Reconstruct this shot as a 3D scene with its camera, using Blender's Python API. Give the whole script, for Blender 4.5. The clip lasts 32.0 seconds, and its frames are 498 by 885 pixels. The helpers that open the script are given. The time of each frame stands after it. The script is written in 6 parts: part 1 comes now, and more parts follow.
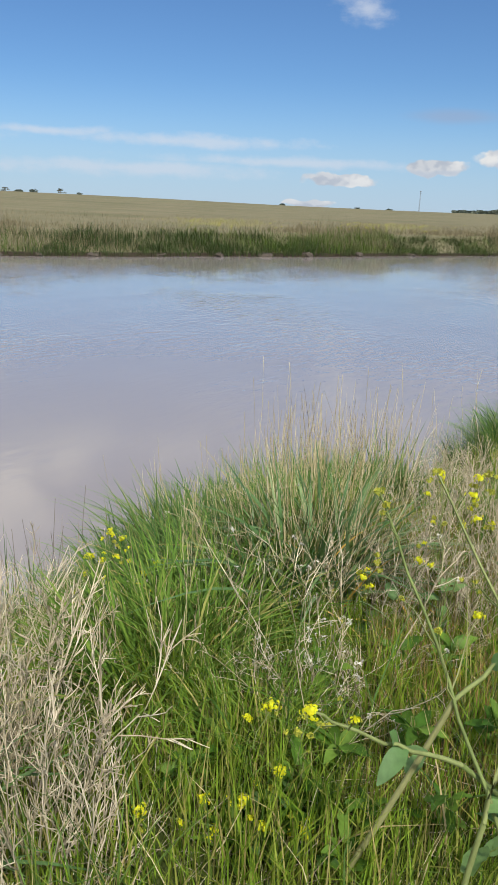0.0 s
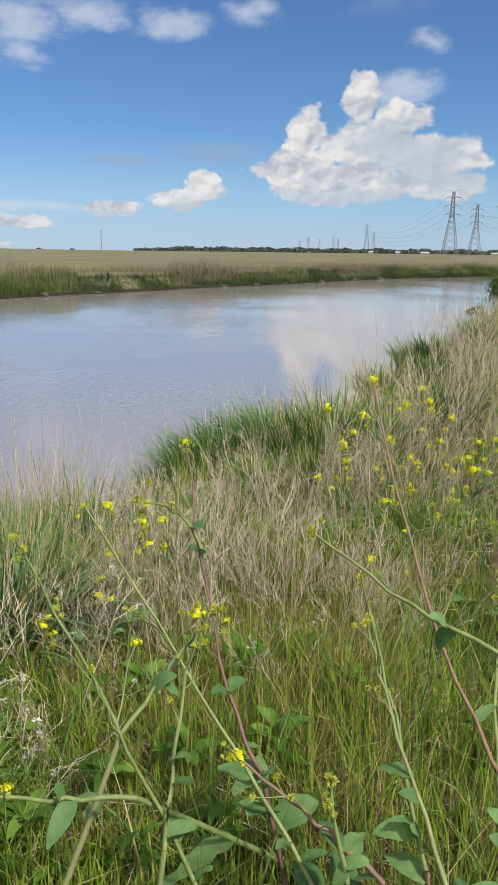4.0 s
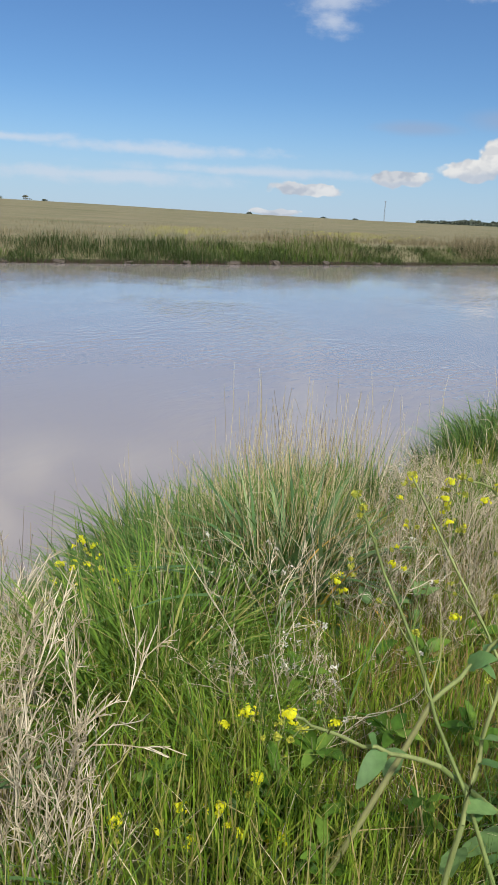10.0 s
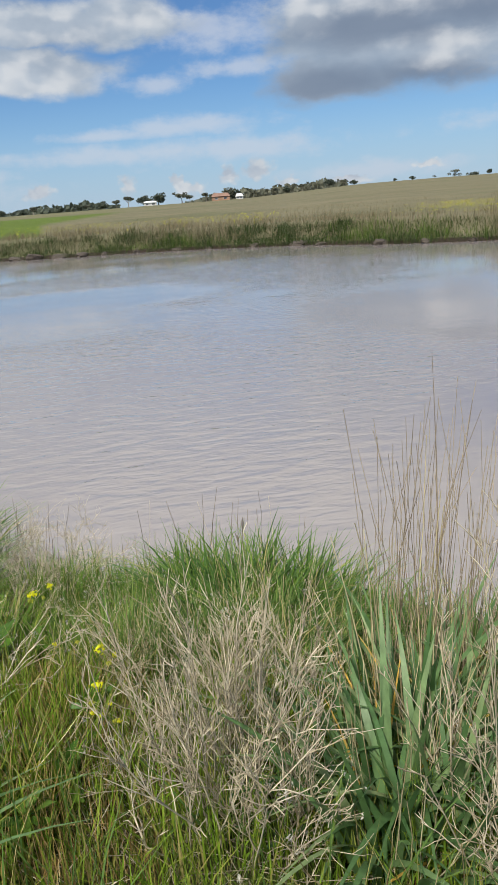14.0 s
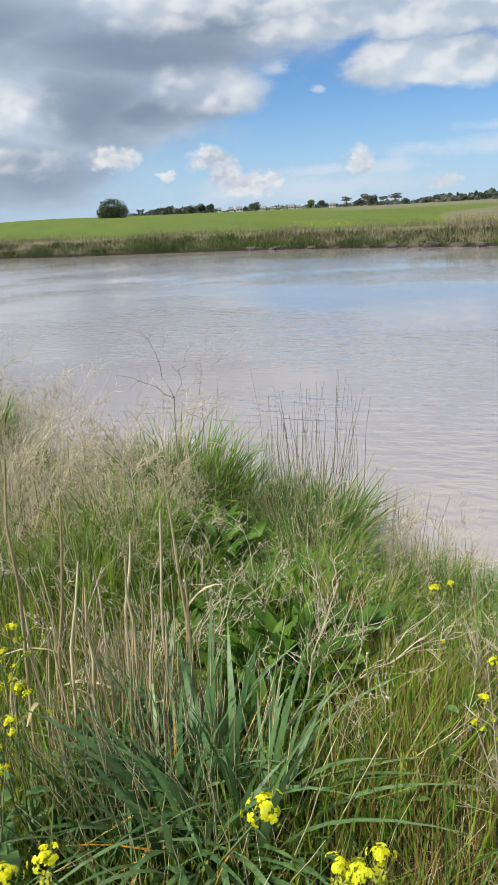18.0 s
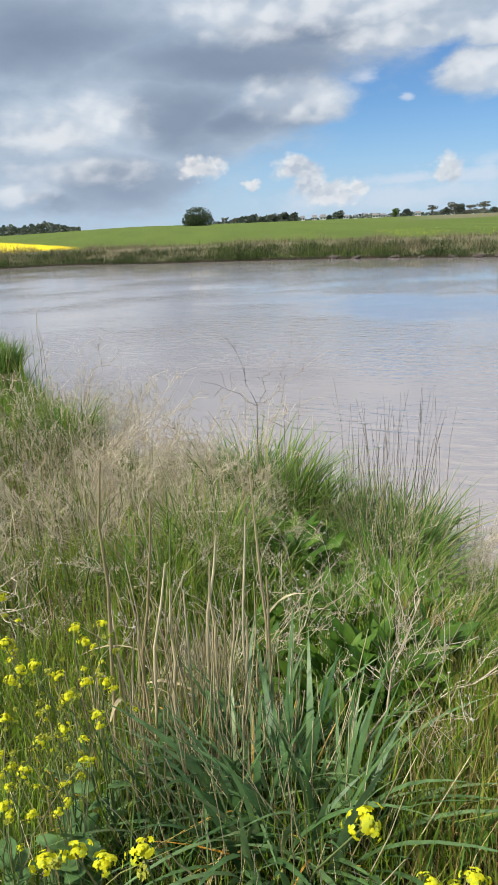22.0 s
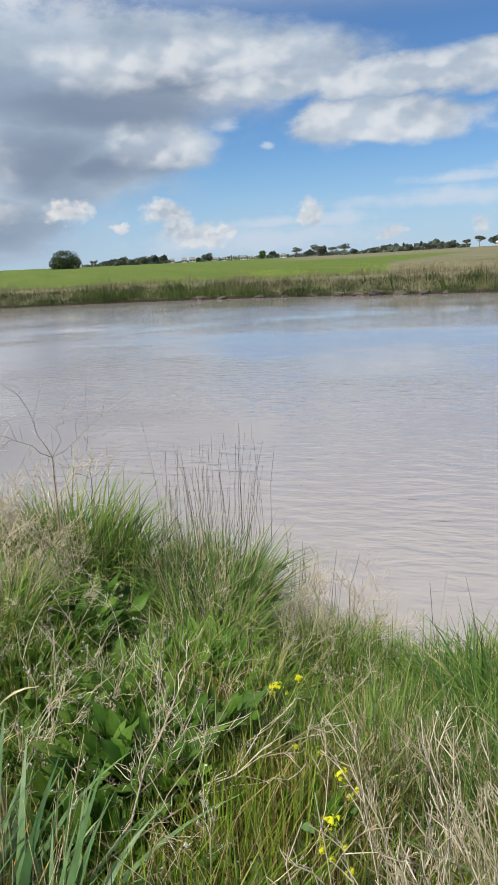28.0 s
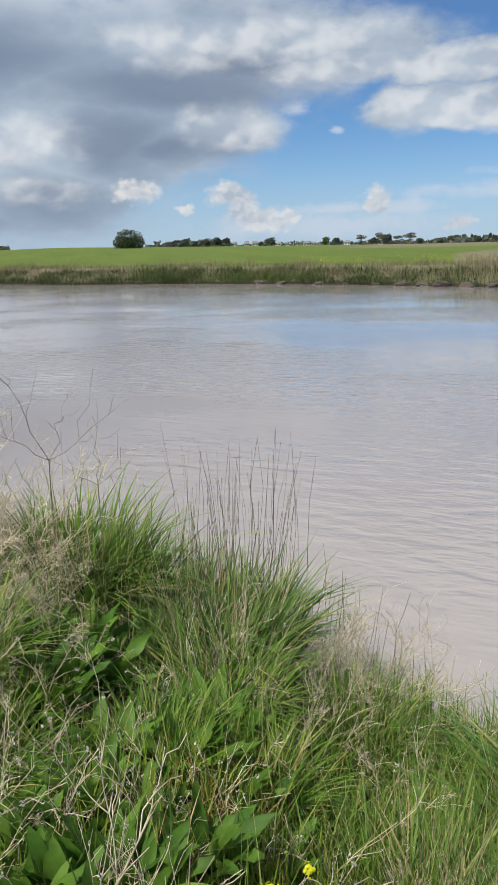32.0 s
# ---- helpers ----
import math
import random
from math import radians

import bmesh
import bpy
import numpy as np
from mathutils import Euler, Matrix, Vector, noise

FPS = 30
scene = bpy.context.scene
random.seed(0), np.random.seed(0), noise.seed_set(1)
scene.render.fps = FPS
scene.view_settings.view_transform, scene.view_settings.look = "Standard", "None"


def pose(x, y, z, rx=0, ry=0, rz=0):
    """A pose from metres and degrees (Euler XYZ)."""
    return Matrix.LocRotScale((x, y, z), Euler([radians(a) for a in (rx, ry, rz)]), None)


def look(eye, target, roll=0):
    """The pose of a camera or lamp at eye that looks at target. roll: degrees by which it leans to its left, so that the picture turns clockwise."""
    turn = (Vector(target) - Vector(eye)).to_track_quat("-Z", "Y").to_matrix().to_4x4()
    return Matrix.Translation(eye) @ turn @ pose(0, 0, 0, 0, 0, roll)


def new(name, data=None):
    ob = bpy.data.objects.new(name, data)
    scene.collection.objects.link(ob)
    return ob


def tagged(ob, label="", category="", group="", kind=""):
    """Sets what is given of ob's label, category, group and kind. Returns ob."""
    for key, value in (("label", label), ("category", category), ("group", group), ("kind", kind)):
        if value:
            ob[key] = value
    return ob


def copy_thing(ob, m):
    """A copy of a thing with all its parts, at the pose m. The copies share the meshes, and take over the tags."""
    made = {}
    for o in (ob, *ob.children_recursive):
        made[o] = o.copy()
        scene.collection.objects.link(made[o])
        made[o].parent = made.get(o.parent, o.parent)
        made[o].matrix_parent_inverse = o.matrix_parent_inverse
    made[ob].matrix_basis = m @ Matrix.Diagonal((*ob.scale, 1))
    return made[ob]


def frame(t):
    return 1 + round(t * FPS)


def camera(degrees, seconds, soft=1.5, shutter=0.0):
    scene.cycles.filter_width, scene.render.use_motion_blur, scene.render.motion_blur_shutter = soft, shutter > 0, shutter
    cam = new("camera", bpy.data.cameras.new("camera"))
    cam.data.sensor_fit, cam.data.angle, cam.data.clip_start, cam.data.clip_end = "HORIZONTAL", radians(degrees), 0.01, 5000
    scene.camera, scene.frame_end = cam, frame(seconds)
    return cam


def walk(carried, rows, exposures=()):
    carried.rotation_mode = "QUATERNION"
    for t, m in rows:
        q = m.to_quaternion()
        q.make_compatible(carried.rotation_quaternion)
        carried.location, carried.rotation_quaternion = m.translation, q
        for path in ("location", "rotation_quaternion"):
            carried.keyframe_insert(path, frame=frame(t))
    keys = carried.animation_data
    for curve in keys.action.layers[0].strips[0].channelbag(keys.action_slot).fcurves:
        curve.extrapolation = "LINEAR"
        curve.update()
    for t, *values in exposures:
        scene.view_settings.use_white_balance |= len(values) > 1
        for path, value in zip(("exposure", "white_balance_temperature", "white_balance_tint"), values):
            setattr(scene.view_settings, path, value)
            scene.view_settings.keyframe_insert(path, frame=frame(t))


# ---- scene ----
cam = camera(38.03, 32.0)

PATH = [
    (0.0, pose(0.005, -0.005, 2.544, 71.82, -2.04, 0.42)),
    (0.5, pose(0.057, 0.003, 2.551, 72.11, -2.10, -4.57)),
    (1.0, pose(0.067, 0.013, 2.548, 72.53, -1.82, -8.60)),
    (1.5, pose(0.089, 0.011, 2.538, 73.14, -1.50, -11.95)),
    (2.0, pose(0.123, 0.023, 2.539, 73.75, -1.53, -14.88)),
    (2.5, pose(0.136, 0.015, 2.550, 74.35, -1.18, -17.47)),
    (3.0, pose(0.144, 0.007, 2.541, 74.85, -0.96, -19.71)),
    (3.5, pose(0.166, -0.000, 2.534, 75.09, -0.76, -21.65)),
    (4.0, pose(0.187, -0.014, 2.538, 75.22, -0.61, -23.33)),
    (4.5, pose(0.205, -0.028, 2.550, 75.25, -0.76, -24.70)),
    (6.5, pose(0.156, -0.044, 2.578, 75.21, -2.53, -24.73)),
    (7.0, pose(0.149, -0.042, 2.575, 74.92, -2.55, -22.85)),
    (7.5, pose(0.131, -0.033, 2.566, 74.44, -2.48, -20.10)),
    (8.0, pose(0.108, -0.018, 2.553, 73.89, -2.21, -16.88)),
    (8.5, pose(0.103, -0.024, 2.550, 73.47, -1.56, -13.55)),
    (9.0, pose(0.086, -0.014, 2.550, 73.10, -1.55, -10.29)),
    (9.5, pose(0.069, -0.008, 2.545, 72.84, -1.76, -6.52)),
    (10.0, pose(-0.014, -0.001, 2.532, 72.53, -2.58, -2.08)),
    (10.5, pose(-0.046, 0.025, 2.540, 72.46, -1.61, 6.03)),
    (11.0, pose(-0.012, 0.110, 2.551, 72.62, 0.05, 16.39)),
    (11.5, pose(0.039, 0.135, 2.555, 72.57, 1.70, 23.42)),
    (12.0, pose(0.042, 0.136, 2.553, 72.18, 2.85, 27.87)),
    (12.5, pose(0.019, 0.140, 2.555, 72.06, 3.36, 32.43)),
    (13.0, pose(-0.004, 0.159, 2.545, 71.96, 3.58, 37.48)),
    (13.5, pose(-0.030, 0.167, 2.540, 71.74, 3.67, 42.51)),
    (14.0, pose(-0.044, 0.153, 2.542, 71.39, 3.90, 47.31)),
    (14.5, pose(-0.080, 0.133, 2.542, 71.09, 3.46, 51.90)),
    (15.0, pose(-0.091, 0.115, 2.543, 71.04, 3.66, 55.97)),
    (15.5, pose(-0.115, 0.080, 2.550, 71.10, 2.95, 60.52)),
    (17.5, pose(-0.156, 0.008, 2.558, 72.19, 2.60, 75.13)),
    (18.0, pose(-0.165, -0.000, 2.562, 72.30, 2.88, 77.04)),
    (18.5, pose(-0.168, -0.004, 2.565, 72.36, 3.24, 78.38)),
    (19.0, pose(-0.162, -0.001, 2.566, 72.44, 3.47, 79.25)),
    (19.5, pose(-0.161, -0.006, 2.567, 72.44, 3.55, 79.68)),
    (20.0, pose(-0.161, -0.011, 2.566, 72.46, 3.45, 79.99)),
    (20.5, pose(-0.162, -0.011, 2.566, 72.47, 3.28, 80.51)),
    (21.0, pose(-0.162, -0.018, 2.567, 72.61, 3.05, 81.37)),
    (21.5, pose(-0.161, -0.028, 2.571, 72.87, 2.79, 82.41)),
    (22.0, pose(-0.159, -0.035, 2.573, 73.20, 2.69, 83.35)),
    (22.5, pose(-0.154, -0.034, 2.576, 73.47, 2.64, 83.86)),
    (23.0, pose(-0.153, -0.035, 2.576, 73.60, 2.60, 83.74)),
    (23.5, pose(-0.154, -0.034, 2.574, 73.67, 2.62, 83.30)),
    (24.0, pose(-0.149, -0.032, 2.577, 73.64, 2.93, 82.51)),
    (24.5, pose(-0.150, -0.023, 2.574, 73.59, 3.44, 81.36)),
    (25.0, pose(-0.142, 0.008, 2.564, 73.58, 4.00, 79.60)),
    (25.5, pose(-0.087, 0.075, 2.576, 73.64, 4.40, 77.39)),
    (26.0, pose(-0.072, 0.126, 2.572, 73.97, 4.57, 74.85)),
    (26.5, pose(-0.124, 0.209, 2.557, 74.67, 3.98, 72.72)),
    (28.5, pose(-0.459, 0.550, 2.514, 76.24, 2.81, 74.49)),
    (29.0, pose(-0.550, 0.692, 2.513, 76.18, 2.61, 76.27)),
    (29.5, pose(-0.603, 0.743, 2.510, 76.09, 2.26, 77.48)),
    (30.0, pose(-0.705, 0.765, 2.494, 76.01, 1.96, 77.99)),
    (30.5, pose(-0.845, 0.755, 2.480, 75.76, 1.54, 77.98)),
    (31.0, pose(-0.918, 0.738, 2.479, 75.39, 1.31, 77.94)),
    (31.5, pose(-0.964, 0.719, 2.471, 75.11, 1.27, 78.09)),
    (32.0, pose(-0.995, 0.692, 2.463, 74.88, 1.16, 78.28)),
]
EXPOSURES = [(0.0, 0.27), (9.5, 0.27), (12.5, 0.03), (15.0, 0.24), (19.0, 0.38), (26.0, 0.32), (30.0, 0.23), (32.0, 0.22)]
walk(cam, PATH, EXPOSURES)

# ---- light, sky and exposure ----
SUN_AZ, SUN_EL = 156.0, 52.0        # degrees; azimuth clockwise from +y

sun = new("sun", bpy.data.lights.new("sun", "SUN"))
sun.data.energy, sun.data.angle, sun.data.color = 4.7, radians(5.0), (1.0, 0.94, 0.82)
sa, se = radians(SUN_AZ), radians(SUN_EL)
sun_dir = Vector((math.sin(sa) * math.cos(se), math.cos(sa) * math.cos(se), math.sin(se)))
sun.matrix_world = look(sun_dir * 100, (0, 0, 0))


class Nodes:
    """Short hand for building a node tree."""

    def __init__(self, tree):
        self.tree = tree
        tree.nodes.clear()

    def put(self, socket, value):
        if isinstance(value, bpy.types.NodeSocket):
            self.tree.links.new(value, socket)
        elif value is not None:
            socket.default_value = value

    def node(self, kind):
        return self.tree.nodes.new(kind)

    def math(self, op, a, b=None, c=None, clamp=False):
        n = self.node("ShaderNodeMath")
        n.operation, n.use_clamp = op, clamp
        for s, v in zip(n.inputs, (a, b, c)):
            self.put(s, v)
        return n.outputs[0]

    def vec(self, op, a, b=None, c=None):
        n = self.node("ShaderNodeVectorMath")
        n.operation = op
        for s, v in zip(n.inputs, (a, b, c)):
            self.put(s, v)
        return n.outputs["Value"] if op == "LENGTH" else n.outputs["Vector"]

    def noise(self, vector, scale, detail=4.0, rough=0.55, distort=0.0):
        n = self.node("ShaderNodeTexNoise")
        self.put(n.inputs["Vector"], vector)
        n.inputs["Scale"].default_value, n.inputs["Detail"].default_value = scale, detail
        n.inputs["Roughness"].default_value, n.inputs["Distortion"].default_value = rough, distort
        return n.outputs["Fac"]

    def smooth(self, value, lo, hi, out_lo=0.0, out_hi=1.0):
        n = self.node("ShaderNodeMapRange")
        n.interpolation_type = "SMOOTHSTEP"
        self.put(n.inputs["Value"], value)
        for key, v in (("From Min", lo), ("From Max", hi), ("To Min", out_lo), ("To Max", out_hi)):
            self.put(n.inputs[key], v)
        return n.outputs["Result"]

    def mix(self, fac, a, b, blend="MIX"):
        n = self.node("ShaderNodeMix")
        n.data_type, n.blend_type = "RGBA", blend
        self.put(n.inputs["Factor"], fac)
        self.put(n.inputs[6], a if isinstance(a, bpy.types.NodeSocket) else (*a, 1))
        self.put(n.inputs[7], b if isinstance(b, bpy.types.NodeSocket) else (*b, 1))
        return n.outputs[2]

    def ramp(self, fac, stops):
        n = self.node("ShaderNodeValToRGB")
        self.put(n.inputs["Fac"], fac)
        els = n.color_ramp.elements
        while len(els) < len(stops):
            els.new(0.5)
        for el, (pos, col) in zip(els, stops):
            el.position, el.color = pos, (*col, 1)
        return n.outputs["Color"]


# clouds: azimuth, elevation, half width, half height in degrees
HEAP_EAST = [(27.5, 8.5, 1.9, 1.86), (27.2, 5.9, 3.7, 2.09), (30.2, 5, 6.9, 1.77), (31.4, 10.8, 1.7, 1.77), (34.3, 9.3, 2.4, 1.35), (36.8, 6.6, 4.2, 1.99),
             (32.1, 7.4, 4.8, 2.25), (19.9, 4.5, 1.7, 1.48), (18.3, 3.7, 2.7, 0.9), (13.1, 3, 2.6, 0.71), (6.3, 2, 3.2, 0.61), (4.1, 0.3, 2.4, 0.35),
             (37.6, 4.8, 3.5, 1.29)]
HEAP_WEST = [(-48.7, 1.9, 0.8, 0.77), (-46.5, 2.2, 1.2, 0.77), (-52.6, 1.6, 0.5, 0.77), (-44.5, 1.2, 0.8, 0.35), (-34.1, 1.6, 1, 0.35), (-39.7, 0.8, 1.9, 0.32),
             (-51.5, 1, 1.3, 0.45), (-68.7, 3.3, 1, 0.93), (-56.1, 1.5, 0.7, 0.77), (-62.4, 1.4, 1.1, 0.48), (-79.7, 3.9, 1.9, 0.9), (-78.6, 2.7, 1.5, 1.29),
             (-77.4, 2, 2.4, 1.09), (-75.2, 2.2, 0.8, 0.45), (-86.8, 4.1, 2.1, 0.8), (-82.9, 2.8, 0.6, 0.35), (-68.7, 3, 1.1, 0.9)]
LAYER = [(-41.9, 11.2, 4.2, 3.38), (-35.4, 10.3, 10.6, 4.18), (-40.4, 7.7, 5.9, 1.93), (-29.8, 10.4, 10, 3.05), (-24.6, 11.7, 6.1, 2.25), (-69.9, 12, 4.5, 1.29),
         (-62.8, 11.9, 8.4, 1.77), (-62.6, 9.3, 7.7, 1.67), (-55.4, 12, 6.0, 1.5), (-96.5, 10.3, 18, 10.61), (-89.7, 10.2, 14.8, 7.39),
         (-84.4, 13.2, 16.7, 4.82), (-75.5, 13.6, 13.5, 2.89), (-67.7, 9.2, 2.7, 1.86), (-94.2, 4.2, 10.6, 3.86), (-85.6, 7.3, 9, 2.89), (-79.4, 8.4, 5.1, 2.25)]
DARK = [(-37.7, 10.7, 7.4, 1.45), (-41, 7.3, 5.5, 1.35), (-30, 11.4, 7.7, 1.61), (-34.3, 7.5, 5.1, 0.96), (-24.6, 10.9, 3.9, 1.29),
        (-97.2, 13.2, 6.8, 2.09), (-83, 10.9, 10.3, 1.45), (-88, 7.7, 3.7, 2.25), (-83.8, 7, 5.1, 1.09), (-79.3, 12.1, 5.8, 1.13), (-93, 3.2, 5.1, 1.61),
        (-98.9, 2.1, 5.1, 0.64)]
PALE = [(-33.4, 9, 3.4, 1.22), (-26, 9.3, 3.1, 1.67), (-23.2, 9.9, 1.8, 1.03), (-42.8, 12.3, 2.6, 1.93), (-35.2, 12.8, 5.8, 1.29), (-69.9, 12, 3.9, 1.03),
        (-62.8, 11.9, 7.4, 1.29), (-62.6, 9.1, 7.1, 1.29), (-54.4, 12.1, 7.4, 0.96), (-79.4, 8.6, 3.7, 1.48), (-72.3, 11.6, 4, 1.09), (-68.9, 11.8, 2.6, 0.9),
        (-83.8, 13.6, 4.5, 1.61), (-93.8, 7.9, 3.4, 1.16), (-97.7, 7.1, 4.8, 1.45), (-95.7, 4.1, 5.1, 0.9), (-100, 2.7, 2.3, 0.71), (-67.8, 9.3, 2.4, 1.35),
        (-74.9, 13.8, 9.6, 1.29)]
VEIL = [(-49.0, 11.2, 4.5, 1.6), (-47.5, 9.0, 4.0, 0.8), (7.6, 14.6, 2.9, 1.54), (7.6, 12.9, 1.8, 0.84), (12, 15.4, 2.7, 0.96), (17.3, 15.3, 2.7, 1.03), (23.2, 16, 2.1, 0.84), (36, 14.2, 1.1, 0.77),
        (34.4, 11.2, 2.7, 1.45), (-50.6, 5.4, 5.5, 0.77), (-48.4, 3.7, 8.7, 0.96), (-25.1, 4.2, 7.4, 0.96), (-53, 8.2, 2.9, 0.64), (-38.4, 1.6, 7.7, 0.64),
        (-52.3, 5.3, 3.9, 0.71), (-56.9, 5, 4.5, 0.48), (-53.9, 3.7, 13.8, 0.77), (-72, 8.2, 0.45, 0.25), (-66.6, 2.7, 2.9, 0.64), (-72.2, 2.7, 4.2, 0.48),
        (-72.1, 1.5, 10.3, 1.09), (-74.5, 9.7, 1, 0.48), (-98.2, 2.9, 9.6, 1.93)]
VEIL_NORTH = [(-15.0, 4.6, 4.5, 0.4), (-5.0, 4.3, 9.0, 0.45), (-9.0, 2.2, 11.0, 0.55), (3.0, 3.1, 10.0, 0.45)]
MAUVE = [(14, 6.5, 3.9, 0.64), (21.1, 7.1, 3.9, 0.9)]


def build_world():
    world = bpy.data.worlds.new("sky")
    scene.world = world
    world.use_nodes = True
    k = Nodes(world.node_tree)
    sky = k.node("ShaderNodeTexSky")
    sky.sky_type, sky.sun_disc, sky.sun_elevation, sky.sun_rotation = "NISHITA", False, se, sa
    sky.air_density, sky.dust_density, sky.ozone_density = 1.0, 0.0, 3.0
    place = k.node("ShaderNodeTexCoord").outputs["Generated"]
    xyz = k.node("ShaderNodeSeparateXYZ")
    k.put(xyz.inputs[0], place)
    az = k.math("MULTIPLY", k.math("ARCTAN2", xyz.outputs[0], xyz.outputs[1]), 180 / math.pi)
    el = k.math("MULTIPLY", k.math("ARCSINE", xyz.outputs[2]), 180 / math.pi)
    pair = k.node("ShaderNodeCombineXYZ")
    k.put(pair.inputs[0], az), k.put(pair.inputs[1], el)
    plane = pair.outputs[0]
    tight = k.vec("MULTIPLY", plane, (0.85, 1.2, 1.0))

    def cells(vector, scale):
        n = k.node("ShaderNodeTexVoronoi")
        n.feature = "SMOOTH_F1"
        k.put(n.inputs["Vector"], vector)
        n.inputs["Scale"].default_value, n.inputs["Smoothness"].default_value, n.inputs["Detail"].default_value = scale, 0.45, 2.0
        return n.outputs["Distance"]

    def warped(vector, scale, size, squeeze, detail=5.0):
        """The directions, pushed about by noise, for ragged cloud edges."""
        n = k.node("ShaderNodeTexNoise")
        k.put(n.inputs["Vector"], k.vec("MULTIPLY", vector, squeeze))
        n.inputs["Scale"].default_value, n.inputs["Detail"].default_value, n.inputs["Roughness"].default_value = scale, detail, 0.5
        return k.vec("MULTIPLY_ADD", k.vec("SUBTRACT", n.outputs["Color"], (0.5, 0.5, 0.5)), size, vector)

    def field(clouds, vector, grow=1.0):
        best = None
        for a, e, w, h in clouds:
            w, h = w * grow, h * grow
            d = k.vec("LENGTH", k.vec("MULTIPLY_ADD", vector, (1 / w, 1 / h, 0), (-a / w, -e / h, 0)))
            best = d if best is None else k.math("MINIMUM", best, d)
        return k.math("SUBTRACT", 1.0, best)

    def centred(n, gain, mid=0.5):
        return k.math("MULTIPLY", k.math("SUBTRACT", n, mid), gain)

    near, loose = warped(plane, 0.7, (0.9, 0.8, 0.0), (1.0, 1.0, 1.0), 2.0), warped(plane, 0.28, (6.0, 2.8, 0.0), (0.6, 1.2, 1.0))
    stretched = warped(plane, 0.3, (4.0, 1.0, 0.0), (0.25, 1.4, 1.0))
    curl = warped(tight, 0.9, (0.8, 0.8, 0.0), (1.0, 1.0, 1.0), 3.0)
    puff, puff_lit = cells(curl, 0.75), cells(k.vec("ADD", curl, (0.22, -0.40, 0.0)), 0.75)
    lump, lump_lit = cells(curl, 0.30), cells(k.vec("ADD", curl, (0.5, -0.9, 0.0)), 0.30)
    soft = k.noise(k.vec("MULTIPLY", plane, (0.7, 1.3, 1.0)), 0.16, 5, 0.55)
    fine = k.noise(k.vec("MULTIPLY", plane, (0.7, 1.2, 1.0)), 0.55, 5, 0.6)

    ragged = warped(plane, 1.1, (1.7, 1.3, 0.0), (1.0, 1.1, 1.0), 5.0)
    heap = k.math("ADD", field(HEAP_EAST, near), k.math("MULTIPLY", puff, -0.42))
    heap_west = k.math("ADD", field(HEAP_WEST, ragged, 1.1), k.math("MULTIPLY", puff, -0.5))
    layer = k.math("ADD", field(LAYER, loose), centred(fine, 0.5))
    dark = k.math("ADD", field(DARK, loose), centred(soft, 0.8))
    pale = k.math("ADD", field(PALE, loose), centred(fine, 1.0))
    veil = k.math("ADD", field(VEIL + VEIL_NORTH, stretched), centred(fine, 2.2))
    mauve = field(MAUVE, stretched)
    # unseen broken cover added in the rest of the sky, above and behind: heavier in the west
    west = k.smooth(az, 0.0, -45.0, -0.08, 0.16)
    outside = k.math("MAXIMUM", k.smooth(el, 15.0, 21.0), k.math("MAXIMUM", k.smooth(az, 46.0, 60.0), k.smooth(az, -106.0, -120.0)))
    rest = k.math("MULTIPLY", outside, k.smooth(k.math("ADD", soft, west), 0.40, 0.56))

    blue = k.vec("SCALE", sky.outputs["Color"], None)
    blue.node.inputs["Scale"].default_value = SKY_STRENGTH
    blue = k.mix(1.0, blue, (0.71, 0.985, 1.30), "MULTIPLY")
    blue = k.mix(k.smooth(el, 9.0, -1.0, 0.0, 0.62), blue, (0.33, 0.47, 0.67))
    out = k.mix(k.math("MULTIPLY", k.smooth(mauve, -0.2, 0.8), 0.5), blue, (0.28, 0.34, 0.47))
    out = k.mix(k.math("MULTIPLY", k.smooth(veil, -0.3, 0.9), 0.62), out, (0.56, 0.60, 0.67))
    # grey cloud layer with darker bases and sunlit parts
    tone = k.mix(k.smooth(soft, 0.34, 0.66), (0.265, 0.335, 0.43), (0.405, 0.475, 0.56))
    tone = k.mix(k.math("MULTIPLY", k.smooth(dark, -0.6, 0.8), 0.85), tone, (0.165, 0.21, 0.29))
    relief = k.smooth(k.math("SUBTRACT", lump_lit, lump), -0.28, 0.28)
    tone = k.mix(k.math("MULTIPLY", k.smooth(pale, -0.45, 0.65), k.math("ADD", 0.15, k.math("MULTIPLY", relief, 0.55))), tone, (0.70, 0.71, 0.72))
    # cloud overhead, out of view, is brightened to light the bank and the water
    overhead = k.mix(k.smooth(el, 18.0, 42.0), (0.80, 0.79, 0.78), (1.55, 1.50, 1.44))
    tone = k.mix(k.math("MULTIPLY", outside, k.smooth(fine, 0.35, 0.6, 0.35, 0.95)), tone, overhead)
    a_layer = k.math("MAXIMUM", k.math("MULTIPLY", k.smooth(layer, -0.12, 0.38), 0.97), k.math("MULTIPLY", rest, 0.95))
    out = k.mix(a_layer, out, tone)
    # heaped white clouds
    relief = k.math("ADD", k.math("MULTIPLY", k.smooth(k.math("SUBTRACT", puff_lit, puff), -0.22, 0.22), 0.45), k.math("MULTIPLY", k.smooth(k.math("SUBTRACT", lump_lit, lump), -0.30, 0.22), 0.55))
    white = k.mix(relief, (0.39, 0.42, 0.475), (0.70, 0.69, 0.67))
    under = field([(32.0, 3.7, 9.0, 0.9), (33.5, 7.7, 3.2, 1.5), (38.5, 5.2, 4.0, 1.0), (35.8, 6.6, 3.6, 1.7), (19.0, 3.2, 3.5, 0.4), (13.0, 2.6, 3.0, 0.25)], near)
